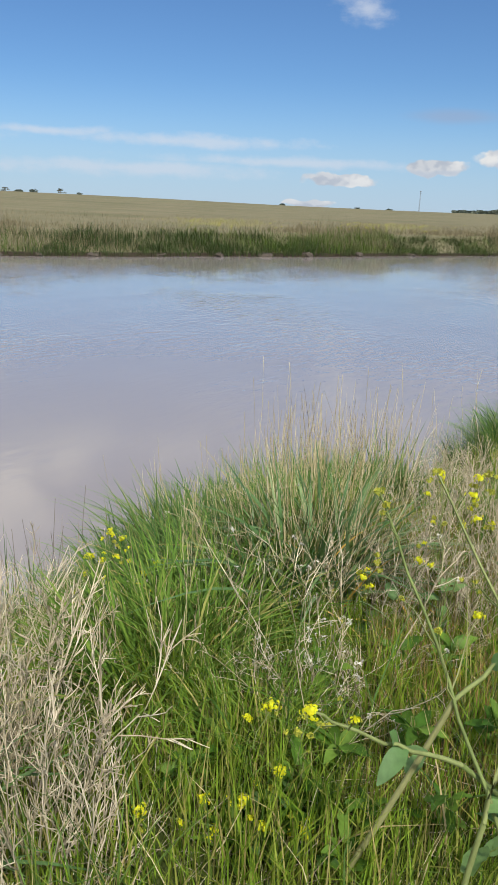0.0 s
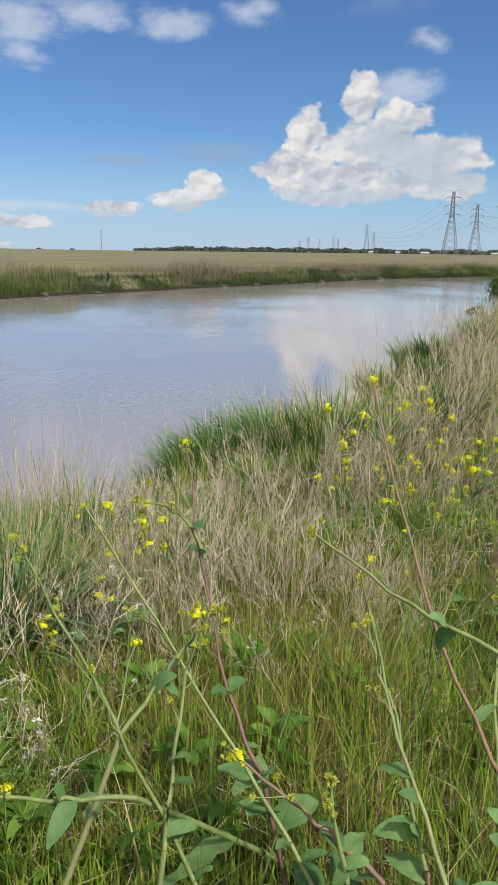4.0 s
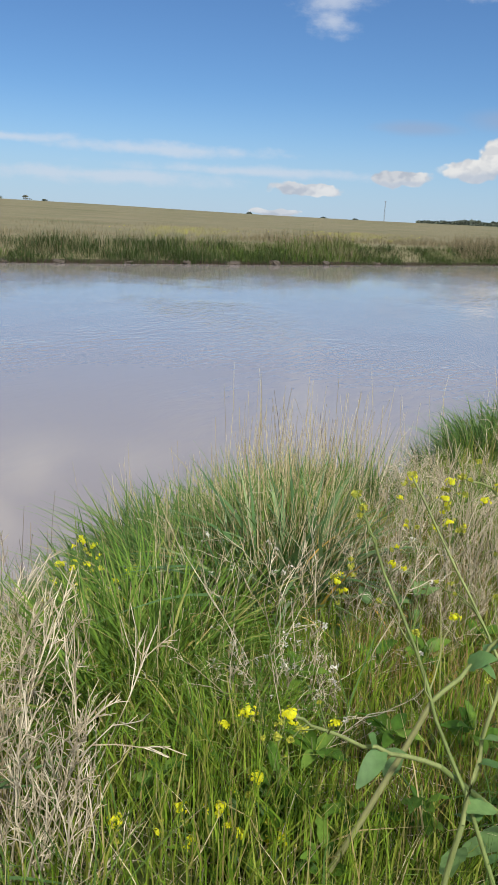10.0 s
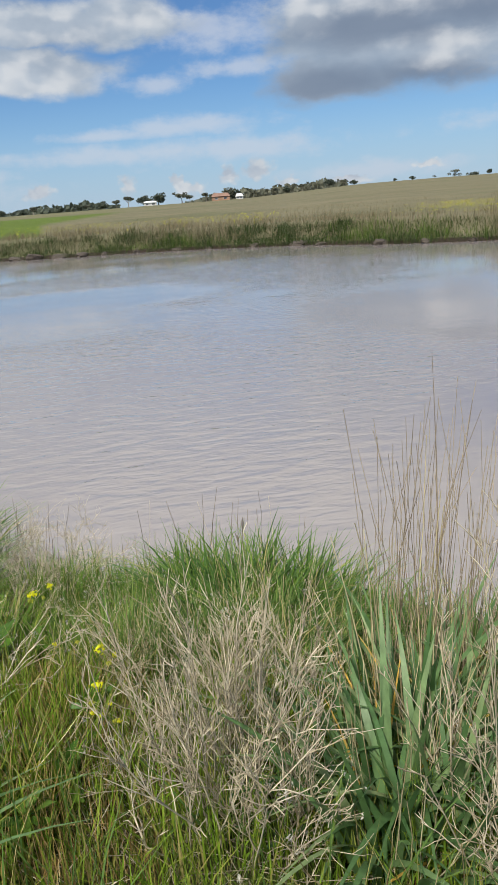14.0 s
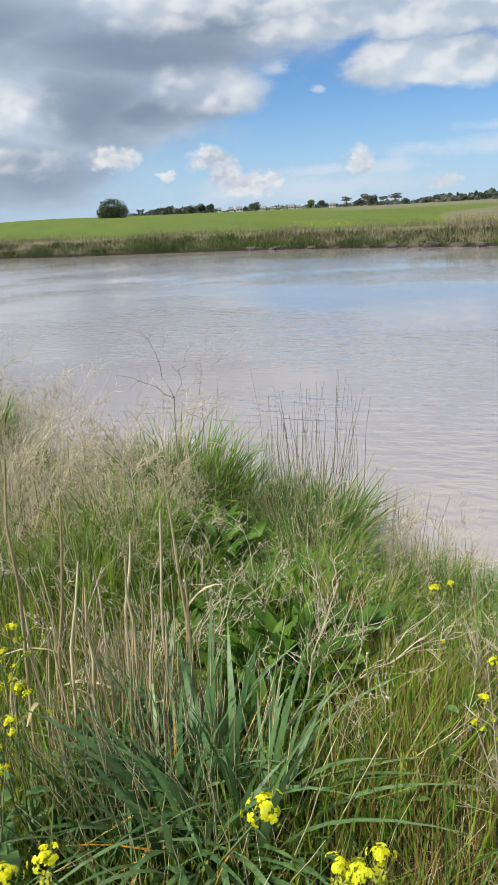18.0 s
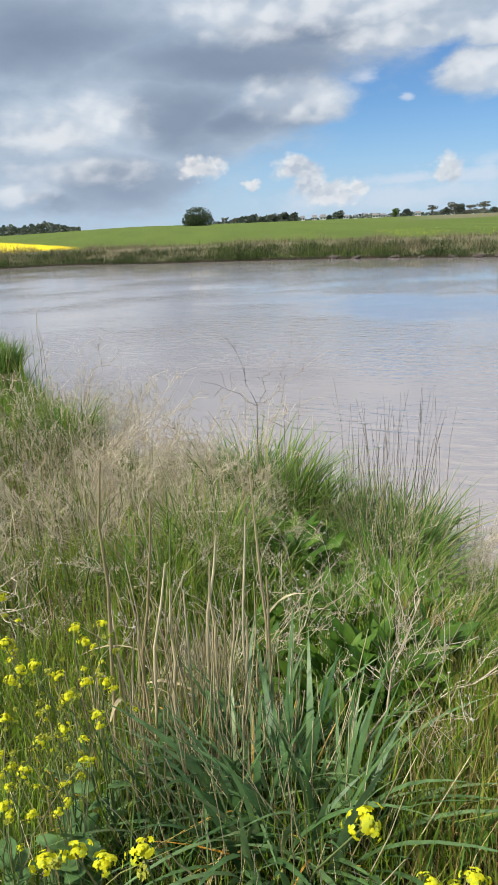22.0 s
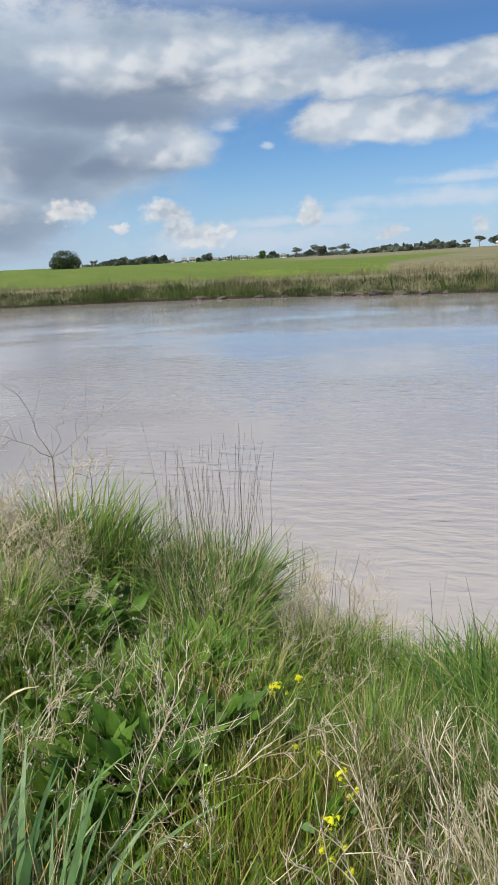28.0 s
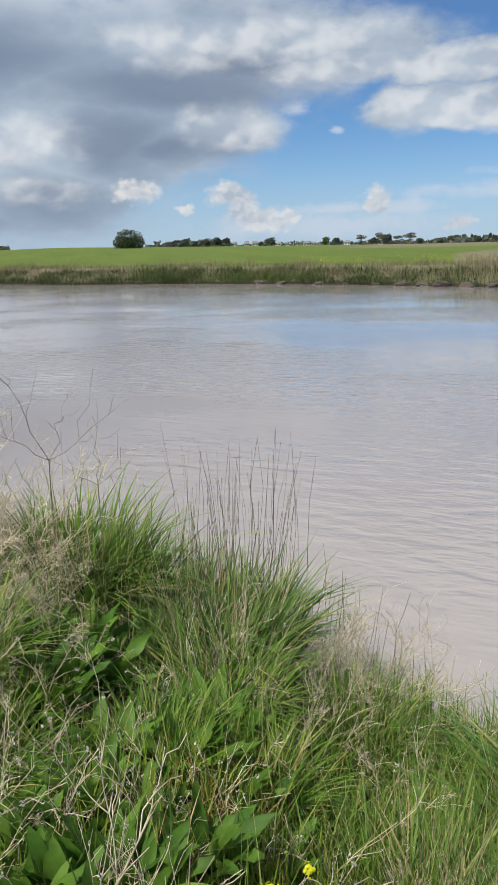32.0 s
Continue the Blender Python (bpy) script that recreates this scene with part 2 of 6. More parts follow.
    white = k.mix(k.math("MULTIPLY", k.smooth(under, -0.4, 0.7), 0.75), white, (0.40, 0.45, 0.53))
    a_heap = k.math("MAXIMUM", k.math("MULTIPLY", k.smooth(heap, -0.33, -0.10), 0.97), k.math("MULTIPLY", k.smooth(heap_west, -0.55, 0.15), 0.85))
    out = k.mix(a_heap, out, white)
    out = k.mix(k.smooth(el, 6.0, 0.0, 0.0, 0.30), out, (0.38, 0.47, 0.60))
    bg = k.node("ShaderNodeBackground")
    k.put(bg.inputs["Color"], out)
    k.put(k.node("ShaderNodeOutputWorld").inputs["Surface"], bg.outputs[0])


SKY_STRENGTH = 0.066
build_world()

# ---- materials ----
def shader(name):
    m = bpy.data.materials.new(name)
    m.use_nodes = True
    k = Nodes(m.node_tree)
    bsdf = k.node("ShaderNodeBsdfPrincipled")
    out = k.node("ShaderNodeOutputMaterial")
    k.put(out.inputs["Surface"], bsdf.outputs[0])
    return m, k, bsdf, out


def plant_material(name, stops, rough=0.6, through_light=0.24, grain=30.0, gloss=0.16):
    """Blades, leaves and stems: each piece takes its own colour from the stops, with streaks."""
    m, k, bsdf, out = shader(name)
    geo, info = k.node("ShaderNodeNewGeometry"), k.node("ShaderNodeObjectInfo")
    place = k.node("ShaderNodeTexCoord").outputs["Object"]
    r = k.math("FRACT", k.math("ADD", geo.outputs["Random Per Island"], info.outputs["Random"]))
    col = k.ramp(r, stops)
    streak = k.noise(k.vec("MULTIPLY", place, (1.0, 1.0, 0.25)), grain, 4, 0.6)
    col = k.mix(1.0, col, k.ramp(streak, [(0.25, (0.62, 0.62, 0.62)), (0.75, (1.25, 1.25, 1.25))]), "MULTIPLY")
    k.put(bsdf.inputs["Base Color"], col)
    bsdf.inputs["Roughness"].default_value = rough
    bsdf.inputs["Specular IOR Level"].default_value = gloss
    if through_light:
        t = k.node("ShaderNodeBsdfTranslucent")
        k.put(t.inputs["Color"], col)
        mix = k.node("ShaderNodeMixShader")
        mix.inputs[0].default_value = through_light
        k.put(mix.inputs[1], bsdf.outputs[0]), k.put(mix.inputs[2], t.outputs[0])
        k.put(out.inputs["Surface"], mix.outputs[0])
    return m


def plain_material(name, colour, rough=0.7, metal=0.0, vary=0.25, scale=8.0, bump=0.0):
    m, k, bsdf, out = shader(name)
    place = k.node("ShaderNodeTexCoord").outputs["Object"]
    n = k.noise(place, scale, 6, 0.6)
    big = k.noise(place, scale * 0.17, 3, 0.5)
    f = k.math("ADD", k.math("MULTIPLY", n, 0.6), k.math("MULTIPLY", big, 0.4))
    lo, hi = [c * (1 - vary) for c in colour], [min(1, c * (1 + vary)) for c in colour]
    k.put(bsdf.inputs["Base Color"], k.ramp(f, [(0.3, lo), (0.7, hi)]))
    bsdf.inputs["Roughness"].default_value, bsdf.inputs["Metallic"].default_value = rough, metal
    if bump:
        b = k.node("ShaderNodeBump")
        b.inputs["Strength"].default_value, b.inputs["Distance"].default_value = bump, 0.05
        k.put(b.inputs["Height"], n)
        k.put(bsdf.inputs["Normal"], b.outputs[0])
    return m


def ground_material():
    m, k, bsdf, out = shader("ground")
    place = k.node("ShaderNodeTexCoord").outputs["Object"]

    def attr(name):
        a = k.node("ShaderNodeAttribute")
        a.attribute_name = name
        return a.outputs["Fac"]

    fine, mid, big = k.noise(place, 14.0, 6, 0.65), k.noise(place, 1.1, 5, 0.6), k.noise(place, 0.035, 6, 0.65)
    rows = k.noise(k.vec("MULTIPLY", place, (0.02, 0.25, 0.1)), 1.0, 5, 0.65)
    soil = k.ramp(fine, [(0.3, (0.045, 0.030, 0.018)), (0.55, (0.115, 0.082, 0.050)), (0.8, (0.22, 0.17, 0.105))])
    soil = k.mix(k.smooth(mid, 0.42, 0.6), soil, (0.055, 0.075, 0.018))
    dry = k.ramp(big, [(0.3, (0.088, 0.090, 0.046)), (0.5, (0.140, 0.128, 0.080)), (0.72, (0.078, 0.092, 0.040))])
    dry = k.mix(k.smooth(k.noise(place, 0.11, 5, 0.65), 0.45, 0.68, 0.0, 0.6), dry, (0.175, 0.152, 0.098))
    dry = k.mix(k.smooth(rows, 0.40, 0.72, 0.0, 0.55), dry, (0.100, 0.098, 0.050))
    dry = k.mix(k.smooth(mid, 0.5, 0.75, 0.0, 0.4), dry, (0.172, 0.152, 0.092))
    green = k.ramp(rows, [(0.3, (0.060, 0.098, 0.012)), (0.7, (0.094, 0.132, 0.018))])
    green = k.mix(k.smooth(mid, 0.45, 0.7, 0.0, 0.35), green, (0.046, 0.072, 0.016))
    gold = k.ramp(mid, [(0.3, (0.52, 0.42, 0.008)), (0.7, (0.70, 0.58, 0.012))])
    # brown mud, its colour darkened to include the shade under the bank edge
    shaded_mud = k.ramp(fine, [(0.3, (0.016, 0.012, 0.009)), (0.7, (0.044, 0.032, 0.023))])
    col = k.mix(attr("far"), soil, dry)
    col = k.mix(attr("green"), col, green)
    col = k.mix(attr("gold"), col, gold)
    col = k.mix(attr("shaded_mud"), col, shaded_mud)
    k.put(bsdf.inputs["Base Color"], col)
    bsdf.inputs["Roughness"].default_value = 0.9
    bsdf.inputs["Specular IOR Level"].default_value = 0.15
    b = k.node("ShaderNodeBump")
    b.inputs["Strength"].default_value, b.inputs["Distance"].default_value = 0.6, 0.06
    k.put(b.inputs["Height"], fine)
    k.put(bsdf.inputs["Normal"], b.outputs[0])
    return m


def water_material():
    m, k, bsdf, out = shader("muddy_water")
    place = k.node("ShaderNodeTexCoord").outputs["Object"]
    silt = k.noise(place, 0.09, 4, 0.6)
    k.put(bsdf.inputs["Base Color"], k.ramp(silt, [(0.3, (0.206, 0.189, 0.187)), (0.7, (0.230, 0.212, 0.211))]))
    bsdf.inputs["IOR"].default_value, bsdf.inputs["Specular IOR Level"].default_value = 1.65, 0.75
    # wind ripples in patches over slow swell, their crests across the wind
    lee = k.node("ShaderNodeAttribute")
    lee.attribute_name = "lee"
    open_water = k.smooth(lee.outputs["Fac"], 0.0, 1.0, 1.0, 0.03)
    gust = k.smooth(k.noise(k.vec("MULTIPLY", place, (1.0, 0.7, 1.0)), 0.13, 3, 0.5), 0.42, 0.62, 0.06, 1.0)
    gust = k.math("MULTIPLY", gust, open_water)
    turned = k.node("ShaderNodeMapping")
    turned.inputs["Rotation"].default_value = (0, 0, radians(-58))
    k.put(turned.inputs["Vector"], place)
    crest = k.vec("MULTIPLY", turned.outputs[0], (0.65, 1.5, 1.0))
    ripple = k.noise(crest, 3.6, 2, 0.45, 0.3)
    small = k.noise(k.vec("MULTIPLY", turned.outputs[0], (0.8, 2.0, 1.0)), 9.0, 2, 0.5, 0.2)
    swell = k.noise(k.vec("MULTIPLY", turned.outputs[0], (0.22, 0.55, 1.0)), 0.8, 2, 0.5)
    height = k.math("ADD", k.math("MULTIPLY", ripple, gust), k.math("MULTIPLY", k.math("MULTIPLY", small, gust), 0.24))
    height = k.math("ADD", height, k.math("MULTIPLY", k.math("MULTIPLY", swell, open_water), 0.5))
    bsdf.inputs["Roughness"].default_value = 0.075
    b = k.node("ShaderNodeBump")
    b.inputs["Strength"].default_value, b.inputs["Distance"].default_value = 0.6, 0.035
    k.put(b.inputs["Height"], height)
    k.put(bsdf.inputs["Normal"], b.outputs[0])
    return m


MAT = {
    "ground": ground_material(),
    "water": water_material(),
    "grass": plant_material("short_grass", [(0.0, (0.105, 0.190, 0.016)), (0.35, (0.165, 0.270, 0.024)), (0.65, (0.225, 0.310, 0.034)),
                                            (0.88, (0.25, 0.26, 0.06)), (1.0, (0.38, 0.31, 0.13))]),
    "tuft": plant_material("tuft_blades", [(0.0, (0.058, 0.120, 0.028)), (0.5, (0.098, 0.178, 0.040)), (0.8, (0.150, 0.230, 0.052)),
                                           (0.93, (0.27, 0.26, 0.09)), (1.0, (0.42, 0.34, 0.17))]),
    "tussock": plant_material("tussock_blades", [(0.0, (0.062, 0.135, 0.018)), (0.5, (0.108, 0.200, 0.026)), (0.85, (0.165, 0.255, 0.040)),
                                                 (1.0, (0.34, 0.29, 0.11))]),
    "broad": plant_material("broad_blades", [(0.0, (0.058, 0.130, 0.042)), (0.5, (0.096, 0.188, 0.062)), (0.85, (0.168, 0.264, 0.110)),
                                             (1.0, (0.26, 0.33, 0.15))], 0.45, 0.3, 40.0, 0.32),
    "russet": plant_material("russet_grass", [(0.0, (0.20, 0.125, 0.040)), (0.5, (0.33, 0.225, 0.080)), (1.0, (0.46, 0.36, 0.17))], 0.7, 0.2),
    "amber": plant_material("withered_blades", [(0.0, (0.55, 0.27, 0.04)), (0.5, (0.62, 0.40, 0.09)), (1.0, (0.50, 0.40, 0.18))]),
    "straw": plant_material("straw", [(0.0, (0.36, 0.295, 0.155)), (0.5, (0.54, 0.46, 0.27)), (1.0, (0.68, 0.60, 0.39))], 0.75, 0.15),
    "twig": plant_material("dry_twigs", [(0.0, (0.32, 0.27, 0.175)), (0.45, (0.47, 0.41, 0.29)), (1.0, (0.61, 0.545, 0.42))], 0.75, 0.0),
    "greytwig": plant_material("grey_twigs", [(0.0, (0.27, 0.225, 0.155)), (0.5, (0.40, 0.35, 0.255)), (1.0, (0.55, 0.495, 0.38))], 0.8, 0.0),
    "tanstalk": plant_material("tan_stalks", [(0.0, (0.20, 0.155, 0.10)), (0.5, (0.31, 0.25, 0.165)), (1.0, (0.45, 0.37, 0.25))], 0.7, 0.0),
    "darkgreen": plant_material("dense_sedge", [(0.0, (0.042, 0.095, 0.024)), (0.5, (0.072, 0.148, 0.032)), (0.88, (0.120, 0.205, 0.045)), (1.0, (0.26, 0.24, 0.10))]),
    "darkstalk": plant_material("dark_stalks", [(0.0, (0.10, 0.078, 0.055)), (0.5, (0.19, 0.15, 0.105)), (1.0, (0.30, 0.24, 0.17))], 0.7, 0.0),
    "stem": plant_material("green_stems", [(0.0, (0.15, 0.20, 0.065)), (0.6, (0.21, 0.25, 0.095)), (1.0, (0.26, 0.25, 0.12))], 0.5, 0.1),
    "redstem": plant_material("red_stems", [(0.0, (0.16, 0.085, 0.075)), (1.0, (0.24, 0.15, 0.105))], 0.5, 0.1),
    "leaf": plant_material("mustard_leaves", [(0.0, (0.080, 0.165, 0.052)), (0.5, (0.120, 0.225, 0.074)), (1.0, (0.175, 0.285, 0.095))], 0.55, 0.32, 25.0, 0.25),
    "dock": plant_material("dock_leaves", [(0.0, (0.046, 0.118, 0.012)), (0.6, (0.080, 0.170, 0.019)), (1.0, (0.130, 0.225, 0.034))],
                           0.55, 0.32, 18.0, 0.22),
    "petal": plant_material("yellow_petals", [(0.0, (0.60, 0.57, 0.012)), (0.6, (0.70, 0.70, 0.02)), (1.0, (0.48, 0.56, 0.05))], 0.6, 0.35),
    "bud": plant_material("flower_buds", [(0.0, (0.28, 0.33, 0.05)), (1.0, (0.48, 0.47, 0.06))], 0.6, 0.2),
    "fluff": plant_material("seed_fluff", [(0.0, (0.36, 0.35, 0.30)), (1.0, (0.56, 0.55, 0.48))], 0.9, 0.2),
    "reed": plant_material("bank_reeds", [(0.0, (0.026, 0.050, 0.014)), (0.5, (0.046, 0.080, 0.022)), (0.85, (0.078, 0.110, 0.034)), (1.0, (0.16, 0.145, 0.075))], 0.7, 0.25, 3.0),
    "dryreed": plant_material("dry_reeds", [(0.0, (0.135, 0.120, 0.070)), (0.5, (0.205, 0.178, 0.108)), (1.0, (0.29, 0.25, 0.16))], 0.75, 0.2, 3.0),
    # wood and gum: leaf colours paled to stand in for distance haze
    "wood": plant_material("hazed_wood_leaves", [(0.0, (0.064, 0.082, 0.066)), (0.6, (0.092, 0.112, 0.086)), (1.0, (0.13, 0.15, 0.11))], 0.7, 0.3, 0.5),
    "crown": plant_material("tree_leaves", [(0.0, (0.030, 0.048, 0.018)), (0.6, (0.050, 0.076, 0.028)), (1.0, (0.080, 0.110, 0.042))], 0.6, 0.15, 0.5),
    "gum": plant_material("hazed_gum_leaves", [(0.0, (0.105, 0.115, 0.086)), (0.6, (0.145, 0.152, 0.112)), (1.0, (0.19, 0.19, 0.14))], 0.7, 0.3, 0.5),
    "lime": plant_material("light_leaves", [(0.0, (0.055, 0.100, 0.018)), (1.0, (0.12, 0.175, 0.035))], 0.6, 0.25, 0.5),
    "willow": plant_material("willow_leaves", [(0.0, (0.045, 0.080, 0.018)), (0.6, (0.085, 0.130, 0.030)), (1.0, (0.15, 0.19, 0.055))], 0.55, 0.3, 3.0),
    "bark": plain_material("bark", (0.085, 0.065, 0.048), 0.9, 0, 0.35, 6.0, 0.6),
    "palebark": plain_material("pale_bark", (0.30, 0.26, 0.21), 0.85, 0, 0.3, 3.0, 0.3),
    "rock": plain_material("rock", (0.060, 0.048, 0.038), 0.85, 0, 0.45, 3.0, 0.8),
    "steel": plain_material("galvanised_steel", (0.24, 0.27, 0.31), 0.55, 0.4, 0.15, 0.3),
    "cable": plain_material("cable", (0.20, 0.22, 0.25), 0.6, 0.3, 0.1, 1.0),
    "render": plain_material("painted_wall", (0.62, 0.61, 0.58), 0.8, 0, 0.1, 0.8),
    "brick": plain_material("brick_wall", (0.34, 0.20, 0.13), 0.9, 0, 0.2, 2.0),
    "tile": plain_material("roof_tiles", (0.17, 0.16, 0.16), 0.8, 0, 0.25, 1.0),
    "redtile": plain_material("red_roof_tiles", (0.22, 0.13, 0.095), 0.85, 0, 0.25, 1.0),
    "tin": plain_material("tin_roof", (0.62, 0.64, 0.66), 0.4, 0.3, 0.12, 0.6),
    "pane": plain_material("window_pane", (0.05, 0.06, 0.075), 0.1, 0, 0.2, 1.0),
}

# ---- the lie of the land (azimuth in degrees from the standing place, distances in metres) ----
EYE = 2.55
NEAR_SHORE = [(-108, 26), (-102.9, 13), (-101, 10.4), (-98.6, 8.6), (-92.3, 6.8), (-84.7, 6.7), (-79, 5.5), (-71.7, 5.4), (-68.2, 4.7),
              (-61.3, 4.45), (-57, 4.25), (-49.5, 4.5), (-45, 4.3), (-35, 3.95), (-26, 3.9), (-16, 4.2), (-11, 4.6), (-4.4, 5.1), (0.4, 5.0),
              (8, 6.1), (15, 5.9), (18, 7.2), (24.6, 8.3), (33.5, 9.4), (36.5, 13.0), (41.2, 17.8), (43.5, 32), (48, 60)]
FAR_SHORE = [(-108, 72), (-102, 65), (-97, 65), (-92, 58.5), (-79, 53), (-61, 45.5), (-56, 44.8), (-43, 40.5), (-37, 37.3), (-19.6, 35),
             (-10, 36), (0, 39), (5.2, 41), (15.2, 47.7), (18, 51), (26, 59.5), (30, 68), (38, 84), (44, 100), (48, 112)]
SKYLINE = [(-108, 0.0), (-99.7, 0.05), (-92, 0.25), (-87.6, 0.16), (-78.6, 0.08), (-66, -0.02), (-54, 0.05), (-47.7, 0.05), (-43.5, 0.28),
           (-39.2, 0.52), (-29, 0.56), (-19.9, 0.37), (-8.5, 0.26), (2, 0.08), (12, 0.0), (17, 0.0), (48, -0.04)]
RIDGE = 300.0


def table(pairs, az):
    """Read a table at az, its corners rounded over about two degrees."""
    a = np.array(pairs, float)
    fine = np.arange(-130, 70, 0.5)
    bell = np.exp(-0.5 * (np.arange(-8, 9) * 0.5 / 1.5) ** 2)
    v = np.convolve(np.pad(np.interp(fine, a[:, 0], a[:, 1]), 8, mode="edge"), bell / bell.sum(), "valid")
    return np.interp(az, fine, v)


def smoothstep(v, lo, hi):
    t = np.clip((v - lo) / (hi - lo), 0, 1)
    return t * t * (3 - 2 * t)


def land(az, r):
    """Height of the ground."""
    az, r = np.asarray(az, float), np.asarray(r, float)
    rn, rf, sky_el = table(NEAR_SHORE, az), table(FAR_SHORE, az), np.radians(table(SKYLINE, az))
    river = (az > -108) & (az < 48)
    x, y = r * np.sin(np.radians(az)), r * np.cos(np.radians(az))
    lumps = 0.035 * np.sin(2.9 * x + 1.3 * np.sin(2.1 * y)) + 0.03 * np.sin(4.3 * y + x) + 0.015 * np.sin(9 * x - 7 * y)
    inland = rn - r
    flat = 1.0 + 0.0 * r
    near = np.where(river, 0.30 + 0.70 * smoothstep(inland, 0.25, 3.2) - 0.75 * (1 - smoothstep(inland, -0.35, 0.35)), flat) + lumps * smoothstep(inland, -0.2, 0.6)
    out = r - rf
    top = EYE + RIDGE * np.tan(sky_el)
    slope = np.clip((r - rf - 4) / (RIDGE - rf - 4), 0, 1)
    rise = 1.05 + (top - 1.05) * slope
    beyond = EYE + r * np.tan(sky_el - 0.0005 * np.clip((r - RIDGE) / 200, 0, 1))
    far = np.where(r < RIDGE, rise, beyond)
    bank = -0.8 + 0.86 * smoothstep(out, -1.5, 0.0) + 0.10 * smoothstep(out, -0.05, 0.20) + (far - 0.16) * smoothstep(out, 0.2, 4.5)
    wet = np.minimum(-0.45 - 0.35 * smoothstep(r - rn, 0.3, 3), 0)
    z = np.where(r < rn + 0.35, near, np.where(out < -1.5, wet, bank))
    return np.where(river, z, np.where(r < RIDGE, flat, 1.0))


def at(az, r, lift=0.0):
    """The point on the ground in that direction and distance."""
    return Vector((r * math.sin(radians(az)), r * math.cos(radians(az)), float(land(az, r)) + lift))


def grounds(x, y):
    return land(np.degrees(np.arctan2(x, y)), np.hypot(x, y))


# ---- mesh tools ----
class Shape:
    """Collects strips, tubes and sheets of four-sided faces into one mesh."""

    def __init__(self):
        self.v, self.f, self.n = [], [], 0

    def add(self, v, f):
        self.v.append(np.asarray(v, float).reshape(-1, 3))
        self.f.append(np.asarray(f, int).reshape(-1, 4) + self.n)
        self.n += len(self.v[-1])
        return self

    def ribbons(self, p, w, side):
        """p (n, k, 3) mid lines, w (n, k) widths, side (n, 3) or (n, k, 3)."""
        n, k, _ = p.shape
        s = side if side.ndim == 3 else side[:, None, :]
        half = s * w[:, :, None] * 0.5
        v = np.stack([p - half, p + half], 2).reshape(-1, 3)
        i = (np.arange(n) * k * 2)[:, None] + (np.arange(k - 1) * 2)[None]
        return self.add(v, np.stack([i, i + 1, i + 3, i + 2], -1))

    def tubes(self, p, r, sides=3):
        n, k, _ = p.shape
        t = np.gradient(p, axis=1)
        t /= np.linalg.norm(t, axis=2, keepdims=True) + 1e-9
        ref = np.where(np.abs(t[..., 2:3]) > 0.9, np.array([1.0, 0, 0]), np.array([0, 0, 1.0]))
        a = np.cross(t, ref)
        a /= np.linalg.norm(a, axis=2, keepdims=True) + 1e-9
        b = np.cross(t, a)
        ang = np.arange(sides) * 2 * math.pi / sides
        ring = a[:, :, None] * np.cos(ang)[None, None, :, None] + b[:, :, None] * np.sin(ang)[None, None, :, None]
        v = p[:, :, None] + ring * r[:, :, None, None]
        i = (np.arange(n) * k * sides)[:, None, None] + (np.arange(k - 1) * sides)[None, :, None]
        j, j2 = np.arange(sides)[None, None], (np.arange(sides)[None, None] + 1) % sides
        return self.add(v, np.stack([i + j, i + j2, i + sides + j2, i + sides + j], -1))

    def box(self, lo, hi):
        (x0, y0, z0), (x1, y1, z1) = lo, hi
        v = [(x0, y0, z0), (x1, y0, z0), (x1, y1, z0), (x0, y1, z0), (x0, y0, z1), (x1, y0, z1), (x1, y1, z1), (x0, y1, z1)]
        return self.add(v, [(3, 2, 1, 0), (4, 5, 6, 7), (0, 1, 5, 4), (1, 2, 6, 5), (2, 3, 7, 6), (3, 0, 4, 7)])

    def mesh(self, name, material, smooth=True):
        v, f = np.concatenate(self.v), np.concatenate(self.f)
        me = bpy.data.meshes.new(name)
        me.vertices.add(len(v)), me.loops.add(len(f) * 4), me.polygons.add(len(f))
        me.vertices.foreach_set("co", v.astype(np.float32).ravel())
        me.loops.foreach_set("vertex_index", f.astype(np.int32).ravel())
        me.polygons.foreach_set("loop_start", np.arange(0, len(f) * 4, 4, dtype=np.int32))
        me.polygons.foreach_set("use_smooth", np.full(len(f), smooth))
        me.update(calc_edges=True)
        me.materials.append(MAT[material])
        return me


def part(name, me, parent, label=""):
    ob = new(name, me)
    ob.parent = parent
    return tagged(ob, label)


def thing(name, label, category, group="", place=None, turn=0.0, size=1.0):
    ob = new(name)
    ob.empty_display_size = 0.1
    if place is not None:
        ob.location = place
    ob.rotation_euler = (0, 0, turn)
    ob.scale = (size, size, size)
    return tagged(ob, label, category, group)


def placed(proto, place, turn=0.0, size=1.0, label=""):
    ob = copy_thing(proto, Matrix.LocRotScale(place, Euler((0, 0, turn)), None))
    ob.scale = (size, size, size) if not isinstance(size, tuple) else size
    return tagged(ob, label)


def unit(v):
    return v / (np.linalg.norm(v, axis=-1, keepdims=True) + 1e-9)


